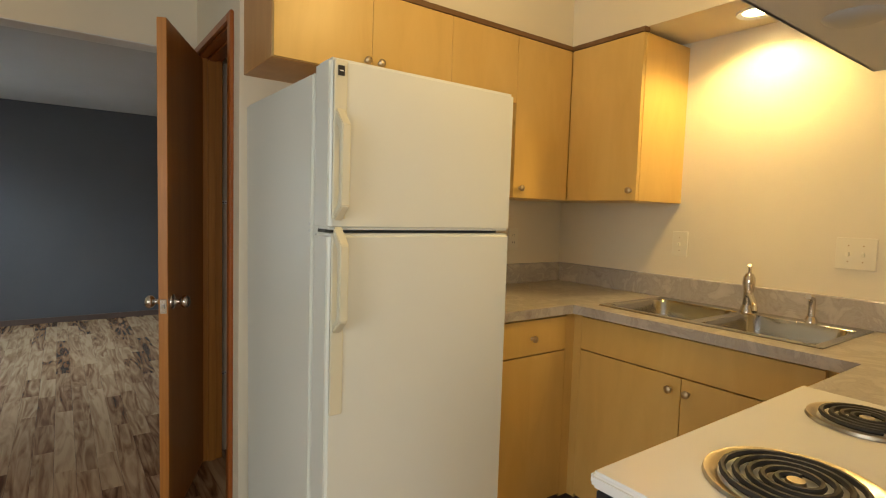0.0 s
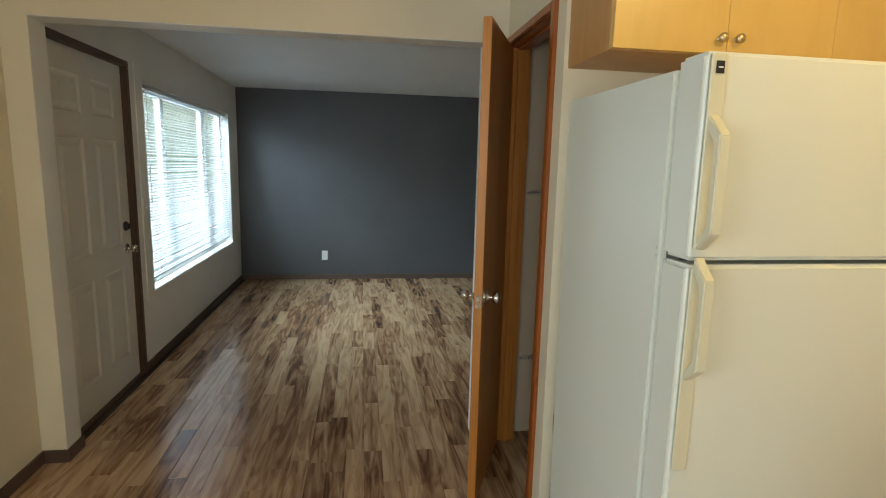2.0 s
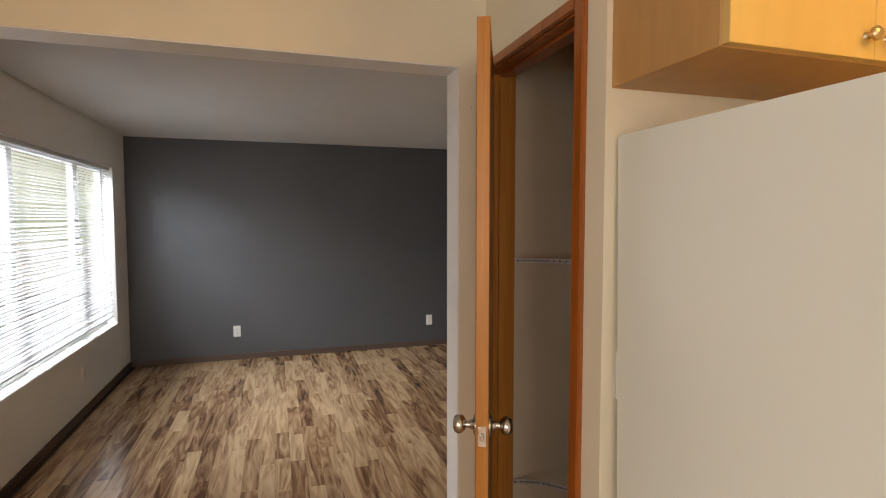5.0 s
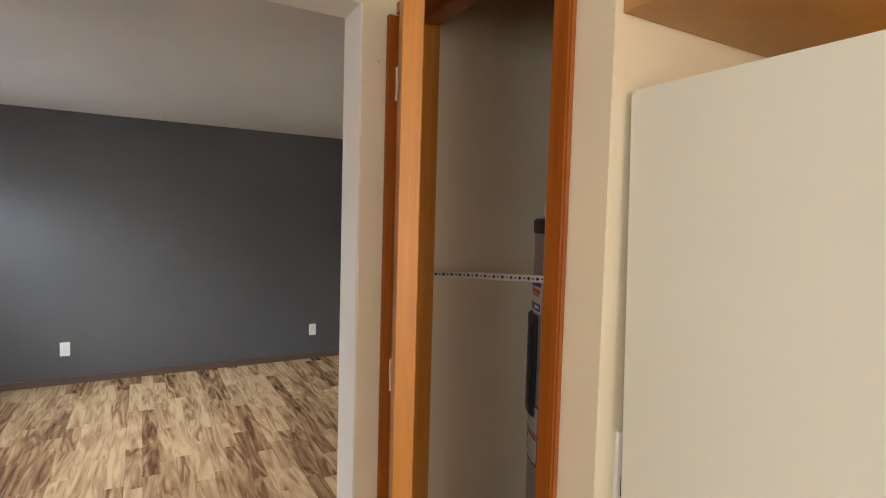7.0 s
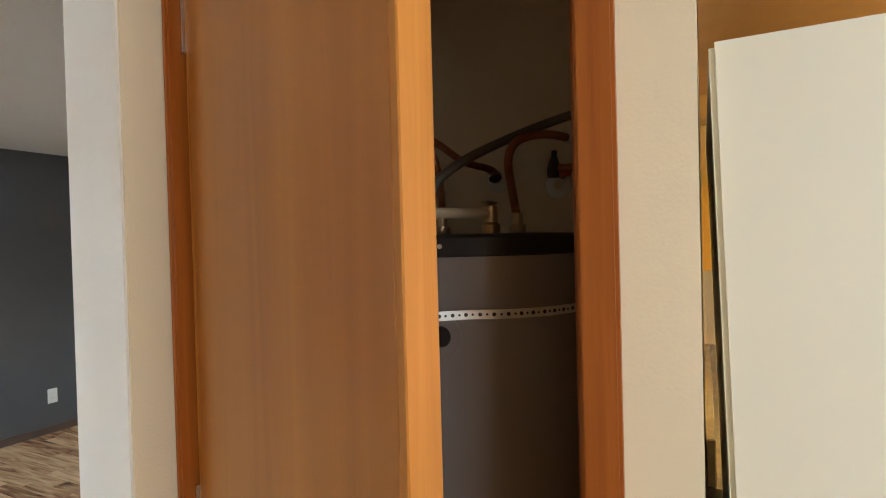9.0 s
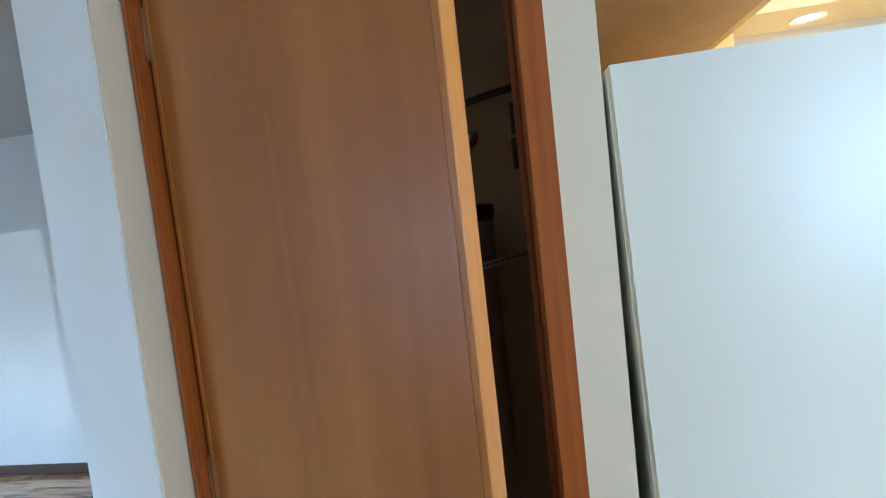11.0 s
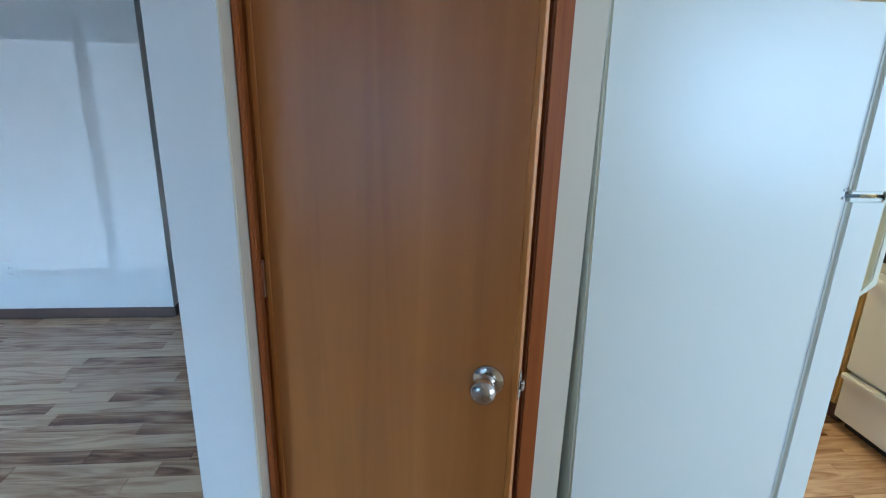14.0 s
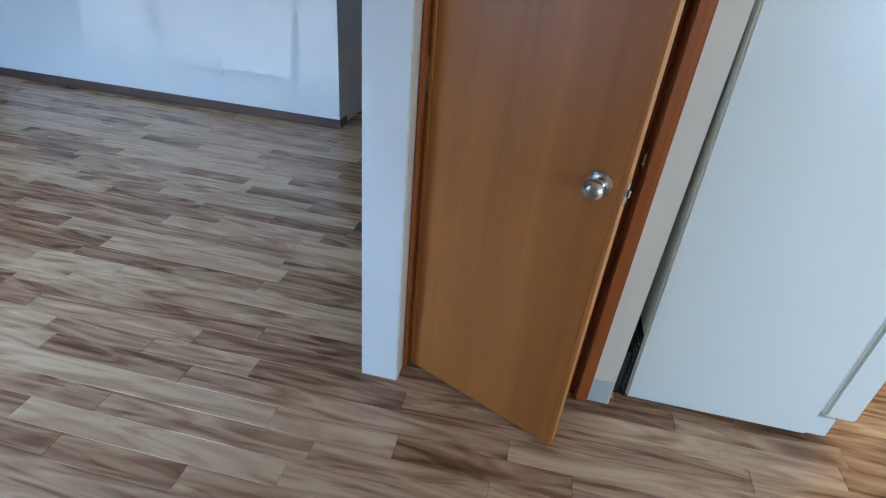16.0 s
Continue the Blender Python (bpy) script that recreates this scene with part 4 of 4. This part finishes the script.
structure("closet_threshold", boxes(((0.838, 2.741, -0.003), (0.917, 3.430, 0.005)), bevel=0.002), M_SILL, "wooden strip in front of the pad", "threshold")


def on_tank(phi, z, out=0.0):
    a = math.asin(max(-0.999, min(0.999, (3.100 + 0.258 * math.sin(radians(phi)) - TC[1]) / TR)))
    return Vector((TC[0] - (TR + out) * math.cos(a), TC[1] + (TR + out) * math.sin(a), z))


def wrap(p0, p1, z0, z1, out, thick=0.001, n=10, soft=0.0):
    """A patch that follows the tank's wall between two bearings."""
    bm = bmesh.new()
    grid = []
    for o in (out - thick, out):
        g = []
        for i in range(n + 1):
            phi = p0 + (p1 - p0) * i / n
            g.append((bm.verts.new(on_tank(phi, z0, o)), bm.verts.new(on_tank(phi, z1, o))))
        grid.append(g)
    a, b = grid
    for i in range(n):
        bm.faces.new((b[i][0], b[i + 1][0], b[i + 1][1], b[i][1]))
        bm.faces.new((a[i][0], a[i + 1][0], b[i + 1][0], b[i][0]))
        bm.faces.new((a[i][1], b[i][1], b[i + 1][1], a[i + 1][1]))
    for i in (0, n):
        bm.faces.new((a[i][0], b[i][0], b[i][1], a[i][1]))
    bmesh.ops.recalc_face_normals(bm, faces=bm.faces)
    if soft:
        bmesh.ops.bevel(bm, geom=[e for e in bm.edges if e.calc_face_angle(0) > 0.6], offset=soft, segments=2, affect="EDGES", clamp_overlap=True)
    return bm


def text_bars(parent, p0, p1, z0, z1, rows, material, out):
    for i in range(rows):
        z = z1 - (i + 0.75) * (z1 - z0) / (rows + 0.5)
        h = (z1 - z0) / (rows + 0.5) * 0.32
        part("print_line", wrap(p0 + random.uniform(0, 0.04) * (p1 - p0), p1 - random.uniform(0.02, 0.25) * (p1 - p0), z - h, z, out, 0.0004, 5), material, parent)


def water_heater():
    w = thing("water_heater", "tall grey electric water heater strapped in the closet", "water heater", z=DROP)
    part("tank", lathe([(TR - 0.07, -0.026), (TR - 0.035, -0.018), (TR - 0.010, 0.008), (TR, 0.045), (TR, 1.485), (TR - 0.003, 1.488)], (*TC, 0), (0, 0, 1), 72), M_TANK, w, smooth=True)
    part("base_ring", lathe([(0, -0.032), (TR - 0.03, -0.032), (TR - 0.03, -0.012)], (*TC, 0), (0, 0, 1), 48), M_BLACK, w, smooth=True)
    part("top_cap", lathe([(TR + 0.001, 1.484), (TR + 0.005, 1.486), (TR + 0.005, 1.522), (TR - 0.004, 1.528), (TR * 0.6, 1.532), (0, 1.534)], (*TC, 0), (0, 0, 1), 72), M_BLACK, w, "black rim and lid", True)
    part("rim_screw", cyl(on_tank(-3, 1.506, 0.004), on_tank(-3, 1.506, 0.008), 0.005, seg=12), M_PLATE_WHITE, w)
    for p0, p1, z0, z1 in ((22.5, 51, 0.952, 1.248), (24, 54, 0.135, 0.44)):
        c = part("access_cover", wrap(p0, p1, z0, z1, 0.012, 0.012, 12, 0.006), M_BLACK, w, "black plastic access cover", True)
        part("cover_ridge", wrap(p0 + 4, p0 + 7, z0 + 0.03, z1 - 0.03, 0.017, 0.006, 3, 0.002), M_BLACK, c)
        part("cover_screw", cyl(on_tank((p0 + p1) / 2, z1 - 0.012, 0.011), on_tank((p0 + p1) / 2, z1 - 0.012, 0.015), 0.0045, seg=12), M_CHROME, c)
    # brand label: swoosh and bars in its colours
    lb = part("brand_label", wrap(18.5, 57, 1.255, 1.352, 0.0014), M_LABEL, w, "white brand label with blue and red bands")
    part("blue_band", wrap(20, 55.5, 1.262, 1.283, 0.0020, 0.0006), M_BLUE, lb)
    part("white_patch", wrap(22, 31, 1.268, 1.278, 0.0026, 0.0006, 4), M_LABEL, lb)
    part("white_patch", wrap(41, 53, 1.268, 1.279, 0.0026, 0.0006, 4), M_LABEL, lb)
    part("blue_swoosh", wrap(20, 36, 1.332, 1.346, 0.0020, 0.0006, 6), M_BLUE, lb)
    part("blue_swoosh", wrap(34, 55, 1.328, 1.340, 0.0022, 0.0006, 6), M_BLUE, lb)
    part("red_lettering", wrap(22, 52, 1.304, 1.309, 0.0020, 0.0006, 6), M_RED, lb)
    part("red_lettering", wrap(21, 54, 1.312, 1.324, 0.0020, 0.0006, 6), M_RED, lb)
    # warning labels
    bk = part("label_border", wrap(16.5, 52.5, 0.815, 0.990, 0.0012), M_BLACK, w)
    u = part("warning_label", wrap(18, 51, 0.908, 0.984, 0.0018, 0.0006), M_LABEL, bk, "white instruction label in a black border")
    text_bars(u, 20, 49, 0.910, 0.982, 8, M_GREY_INK, 0.0024)
    v = part("warning_label", wrap(18, 51, 0.822, 0.902, 0.0018, 0.0006), M_LABEL, bk, "white warning label with red band")
    part("red_band", wrap(18.5, 50.5, 0.888, 0.900, 0.0024, 0.0006), M_RED, v)
    part("pictogram", wrap(37, 44, 0.838, 0.850, 0.0024, 0.0006, 4), M_BLACK, v)
    part("pictogram", wrap(39, 48, 0.866, 0.880, 0.0024, 0.0006, 4), M_BLACK, v)
    text_bars(v, 20, 35, 0.826, 0.884, 6, M_GREY_INK, 0.0024)
    yl = part("energy_label", wrap(53, 86, 0.80, 0.995, 0.0014), M_YELLOW, w, "yellow energy label")
    part("dark_heading", wrap(54, 84, 0.968, 0.984, 0.0020, 0.0006, 5), M_BLACK, yl)
    part("dark_line", wrap(54, 84, 0.896, 0.900, 0.0020, 0.0006, 5), M_BLACK, yl)
    tg = part("inspection_tag", wrap(57, 70, 1.010, 1.062, 0.0014), M_LABEL, w)
    part("dark_line", wrap(57, 70, 1.010, 1.022, 0.0020, 0.0006, 4), M_GREY_INK, tg)
    r1 = part("rating_label", wrap(-20.5, 16, 0.914, 0.988, 0.0014), M_LABEL, w, "white rating plate label")
    text_bars(r1, -19, 14.5, 0.916, 0.986, 7, M_GREY_INK, 0.0020)
    r2 = part("caution_label", wrap(-9.5, 16, 0.852, 0.906, 0.0014), M_LABEL, w, "small white label with orange band")
    part("orange_band", wrap(-9, 9, 0.893, 0.904, 0.0020, 0.0006), M_ORANGE, r2)
    part("pictogram", wrap(10.5, 14, 0.866, 0.890, 0.0020, 0.0006, 3), M_BLACK, r2)
    text_bars(r2, -8, 8, 0.856, 0.892, 4, M_GREY_INK, 0.0020)
    r3 = part("sticker", wrap(-14, -2, 0.590, 0.606, 0.0014), M_LABEL, w)
    text_bars(r3, -13, -3, 0.590, 0.606, 2, M_GREY_INK, 0.0020)
    part("port_ring", lathe([(0.045, 0.0), (0.045, 0.002), (0.040, 0.003), (0.024, 0.0025)], on_tank(-2, 1.322, -0.0035), (-1, -0.03, 0)), M_TANK, w, smooth=True)
    # The port is an open hole; its dark inside is a black disc.
    part("port_hole_disc", lathe([(0.0, 0.004), (0.020, 0.004), (0.022, 0.0)], on_tank(-2, 1.322, 0.0), (-1, -0.03, 0)), M_BLACK, w, "black disc drawn as the dark round port hole", True)
    dv = part("drain_valve", cyl_into(cyl(on_tank(33, 0.058, -0.01), on_tank(33, 0.050, 0.03), 0.013, seg=14), on_tank(33, 0.050, 0.03), on_tank(33, 0.044, 0.055), 0.019, seg=10), M_PLATE, w, "white plastic drain valve", True)
    part("spout", cyl(on_tank(33, 0.054, 0.04), on_tank(30, 0.018, 0.05), 0.012, seg=12), M_PLATE, dv, smooth=True)
    for p in ((1.235, 3.205), (1.235, 3.005)):
        part("nipple", lathe([(0.017, 0.0), (0.019, 0.004), (0.019, 0.022), (0.013, 0.024), (0.013, 0.05), (0.0, 0.05)], (*p, 1.53), (0, 0, 1), 16), M_BRASS, w, smooth=True)
    part("junction_nut", lathe([(0.022, 0.0), (0.022, 0.018), (0.016, 0.022), (0.016, 0.034)], (1.115, 3.185, 1.53), (0, 0, 1), 16), M_GALV, w, smooth=True)
    tv = part("relief_valve", lathe([(0.020, 0.0), (0.021, 0.020), (0.015, 0.026), (0.015, 0.062), (0.010, 0.066), (0.0, 0.066)], (1.125, 3.03, 1.53), (0, 0, 1), 16), M_BRASS, w, "brass relief valve", True)
    part("lever", boxes(((1.085, 3.022, 1.598), (1.150, 3.038, 1.602)), bevel=0.001), M_BRASS, tv)


water_heater()

dp = thing("discharge_pipe", "cream plastic discharge pipe running down the tank", "pipe", z=DROP)
part("pipe", cyl((0.950, 3.112, 0.615), (0.950, 3.116, 1.560), 0.0112, seg=20), M_CPVC, dp, smooth=True)
part("pipe", cyl((0.950, 3.095, 0.118), (0.950, 3.112, 0.605), 0.0112, seg=20), M_CPVC, dp, smooth=True)
part("coupling", cyl((0.950, 3.111, 0.596), (0.950, 3.112, 0.622), 0.0128, seg=20), M_CPVC, dp, smooth=True)
part("elbow", tube([(0.950, 3.116, 1.535), (0.950, 3.116, 1.562), (0.962, 3.111, 1.574), (0.985, 3.100, 1.575)], 0.0155, 14), M_CPVC, dp, smooth=True)
part("arm", cyl((0.975, 3.104, 1.575), (1.115, 3.036, 1.575), 0.0112, seg=20), M_CPVC, dp, smooth=True)

lh = thing("copper_hose", "bent corrugated copper hose from tank to cold valve", "hose", "copper hoses", z=DROP)
part("hose", tube([(1.235, 3.205, 1.565), (1.237, 3.208, 1.64), (1.25, 3.228, 1.72), (1.27, 3.262, 1.778), (1.30, 3.275, 1.795), (1.33, 3.255, 1.782), (1.40, 3.215, 1.742), (1.48, 3.175, 1.728), (1.525, 3.17, 1.722)], 0.011, 12, 0.0016), M_COPPER, lh, smooth=True)
part("nut", cyl((1.275, 3.266, 1.782), (1.30, 3.280, 1.803), 0.0135, seg=10), M_GALV, lh)
vl = thing("shutoff_valve", "dark shutoff valve on the closet's back wall", "valve", "shutoff valves", z=DROP)
part("stub", cyl((1.50, 3.172, 1.724), (1.568, 3.172, 1.715), 0.012, seg=14), M_COPPER, vl, smooth=True)
part("escutcheon", lathe([(0.012, -0.012), (0.034, -0.004), (0.036, 0.0)], (1.569, 3.172, 1.700), (1, 0, 0), 20), M_PLATE_WHITE, vl, smooth=True)
part("wheel", lathe([(0, 0.010), (0.016, 0.010), (0.020, 0.005), (0.016, 0.0), (0, 0)], (1.515, 3.163, 1.705), (-0.4, -0.3, -0.8), 14), M_BLACK, vl, smooth=True)
rh = thing("copper_hose", "looped corrugated copper hose from tank to hot valve", "hose", "copper hoses", z=DROP)
part("hose", tube([(1.235, 3.005, 1.565), (1.237, 3.018, 1.64), (1.245, 3.028, 1.71), (1.265, 3.012, 1.755), (1.31, 2.965, 1.775), (1.37, 2.915, 1.772), (1.43, 2.885, 1.752), (1.455, 2.89, 1.725), (1.46, 2.92, 1.708), (1.49, 2.955, 1.712), (1.525, 2.968, 1.715)], 0.011, 12, 0.0016), M_COPPER, rh, smooth=True)
part("tape", tube([(1.372, 2.914, 1.7725), (1.40, 2.898, 1.765), (1.428, 2.887, 1.755)], 0.0128, 10), M_GALV, rh, "pale wrap on the hose", True)
vr = thing("shutoff_valve", "dark shutoff valve with a red handle on the back wall", "valve", "shutoff valves", z=DROP)
part("stub", cyl((1.50, 2.970, 1.716), (1.568, 2.972, 1.700), 0.013, seg=14), M_COPPER, vr, smooth=True)
part("body", lathe([(0, 0.0), (0.016, 0.0), (0.019, 0.02), (0.014, 0.045), (0.008, 0.06), (0.008, 0.075), (0, 0.075)], (1.505, 2.985, 1.690), (0.05, -0.05, 1), 14), M_BLACK, vr, smooth=True)
part("handle", boxes(((1.490, 2.935, 1.690), (1.510, 2.965, 1.706)), bevel=0.003), M_RED, vr, "small red handle")
part("escutcheon", lathe([(0.012, -0.012), (0.038, -0.004), (0.040, 0.0)], (1.569, 2.985, 1.672), (1, 0, 0), 20), M_PLATE_WHITE, vr, smooth=True)
cd = thing("electrical_conduit", "grey flexible conduit arching from tank to wall", "conduit", z=DROP)
part("conduit", tube([(1.115, 3.185, 1.555), (1.122, 3.183, 1.60), (1.15, 3.172, 1.66), (1.21, 3.135, 1.71), (1.28, 3.07, 1.757), (1.36, 2.975, 1.808), (1.45, 2.853, 1.858), (1.53, 2.752, 1.892)], 0.0125, 12, 0.0013), M_CONDUIT, cd, smooth=True)
part("wall_plate", boxes(((1.495, 2.739, 1.835), (1.562, 2.744, 1.945)), bevel=0.002), M_CONDUIT, cd)


def strap(label, pts, width):
    """Perforated steel band: a flat ribbon with rows of dark holes."""
    s = thing("pipe_strap", label, "strap", "perforated straps", z=DROP)
    path = smooth_path(pts, 10)
    up = Vector((0, 0, width / 2))
    bm = bmesh.new()
    col = []
    for i, p in enumerate(path):
        d = (path[min(i + 1, len(path) - 1)] - path[max(i - 1, 0)]).normalized()
        n = d.cross(Vector((0, 0, 1))).normalized() * 0.0008
        col.append([bm.verts.new(p + q) for q in (up + n, -up + n, -up - n, up - n)])
    for a, b in zip(col, col[1:]):
        for k in range(4):
            bm.faces.new((a[k], a[(k + 1) % 4], b[(k + 1) % 4], b[k]))
    bm.faces.new(col[0])
    bm.faces.new(col[-1])
    bmesh.ops.recalc_face_normals(bm, faces=bm.faces)
    part("band", bm, M_GALV, s)
    run, last, big = 0.0, path[0], True
    for p, q in zip(path, path[1:]):
        steps = max(1, int((q - p).length / 0.002))
        for k in range(steps):
            c = p.lerp(q, k / steps)
            run += (c - last).length
            last = c
            if run > 0.0125:
                run = 0.0
                d = (q - p).normalized()
                n = d.cross(Vector((0, 0, 1))).normalized()
                part("hole", cyl(c + n * 0.0011, c - n * 0.0011, 0.0042 if big else 0.0026, seg=8), M_BLACK, s)
                big = not big
    return s


def strap_pts(z, left, right):
    pts = [left]
    for phi in (62, 45, 25, 5, -15, -35, -55, -70):
        k = (62 - phi) / 132
        pts.append(on_tank(phi, z(k), 0.0025 if phi < 60 else 0.004))
    pts.append(right)
    return [Vector(p) for p in pts]


upper = [Vector((0.740, 3.4295, 1.350)), Vector((0.78, 3.420, 1.353)), Vector((0.84, 3.325, 1.358)), Vector((0.89, 3.22, 1.362)), Vector((0.935, 3.118, 1.366))] + [on_tank(p, 1.368, 0.003) for p in (-14, -30, -48, -66)] + [Vector((1.24, 2.812, 1.370)), Vector((1.36, 2.743, 1.370))]
strap("white perforated steel strap round the tank's upper part", upper, 0.019)
lower = [Vector((0.740, 3.4295, 0.430)), Vector((0.78, 3.420, 0.447)), Vector((0.845, 3.325, 0.478)), Vector((0.89, 3.22, 0.500)), Vector((0.935, 3.108, 0.518))] + [on_tank(p, z, 0.003) for p, z in ((-14, 0.516), (-30, 0.512), (-48, 0.506), (-66, 0.50))] + [Vector((1.24, 2.812, 0.495)), Vector((1.36, 2.743, 0.49))]
strap("white perforated steel strap sagging round the tank's lower part", lower, 0.019)

tb = thing("timer_switch_box", "grey steel switch box on the closet's side wall", "switch box")
part("plate", boxes(((0.845, 2.739, 1.507), (1.120, 2.745, 1.812)), bevel=0.002), M_STEEL_BOX, tb)
part("switch", boxes(((0.99, 2.745, 1.665), (1.03, 2.760, 1.735)), bevel=0.003), M_BLACK, tb)
part("switch", boxes(((0.965, 2.745, 1.585), (0.995, 2.762, 1.652)), bevel=0.003), M_BLACK, tb)
part("label", boxes(((0.95, 2.745, 1.532), (0.99, 2.7455, 1.575))), M_LABEL, tb, "pale paper label")
part("screw", cyl((0.985, 2.745, 1.775), (0.985, 2.747, 1.775), 0.006, seg=10), M_CHROME, tb)

# ---- floor, strip by strip ----
floor = structure("floor", boxes(((XD - 0.12, YB - 0.1, -0.14), (4.7, 2.70, -0.004)), ((XD - 0.12, 3.44, -0.14), (4.7, YN + 0.12, -0.004)), ((XD - 0.12, 2.70, -0.14), (0.90, 3.44, -0.004)), ((1.60, 2.70, -0.14), (4.7, 3.44, -0.004)), ((0.90, 2.70, -0.14), (1.60, 3.44, -0.11))), M_SUBFLOOR, "strip laminate floor in mixed brown tones", "floor")
rng = random.Random(11)
STRIP, LENGTHS = 0.0905, (0.42, 0.56, 0.72, 0.90, 1.15)


def strip_mesh(length):
    bm = bmesh.new()
    box_into(bm, (-STRIP / 2 + 0.0004, -length / 2 + 0.0005, -0.006), (STRIP / 2 - 0.0004, length / 2 - 0.0005, 0.0))
    top = [e for e in bm.edges if all(abs(v.co.z) < 1e-6 for v in e.verts)]
    bmesh.ops.bevel(bm, geom=top, offset=0.0008, segments=1, affect="EDGES")
    return mesh_of("strip", bm, M_PLANK)


STRIP_MESHES = {n: strip_mesh(n) for n in LENGTHS}
near, verts, faces = [], [], []
x = XD
while x < 4.65:
    y = YB - rng.uniform(0.0, 0.9)
    while y < YN:
        n = rng.choice(LENGTHS)
        cx, cy = x + STRIP / 2, y + n / 2
        south = YB - 0.1 if cx < 0.76 else (KY - 0.1 if cx < KX + 0.12 else YH)
        north = YH if cx < XW else (YN if cx < XE else 4.5)
        y0, y1 = max(y, south), min(y + n, north)
        y += n
        if y1 - y0 < 0.02:
            continue
        outside = (cx < XW and cy > YH2 + 0.1) or (cx > KX + 0.1 and cy < YH - 0.1) or (cy < KY - 0.3 and cx > 0.85) or (cx > XE + 0.1 and cy > 4.7)
        if outside or (cx > 0.905 and cx < 1.6 and 2.72 < cy < 3.44):
            continue
        if -0.75 < cx < 1.05 and 2.1 < cy < 6.2 and len(near) < 300:
            ob = new("plank", STRIP_MESHES[n])
            ob.parent = floor
            ob.location = (cx, cy, rng.uniform(-0.0003, 0.0003))
            near.append(ob)
        else:
            k = len(verts)
            a, b = STRIP / 2 - 0.0004, (y1 - y0) / 2 - 0.0005
            cy = (y0 + y1) / 2
            for dx, dy, dz in ((-a, -b, -0.006), (a, -b, -0.006), (a, b, -0.006), (-a, b, -0.006), (-a, -b, -0.0008), (a, -b, -0.0008), (a, b, -0.0008), (-a, b, -0.0008), (-a + 0.0008, -b + 0.0008, 0), (a - 0.0008, -b + 0.0008, 0), (a - 0.0008, b - 0.0008, 0), (-a + 0.0008, b - 0.0008, 0)):
                verts.append((cx + dx, cy + dy, dz))
            for lo in (k, k + 4):
                for i in range(4):
                    faces.append((lo + i, lo + (i + 1) % 4, lo + 4 + (i + 1) % 4, lo + 4 + i))
            faces.append((k + 8, k + 9, k + 10, k + 11))
    x += STRIP
me = bpy.data.meshes.new("far_planks")
me.from_pydata(verts, [], faces)
me.materials.append(M_PLANK_FAR)
far = new("far_planks", me)
far.parent = floor
tagged(far, kind="stuff")
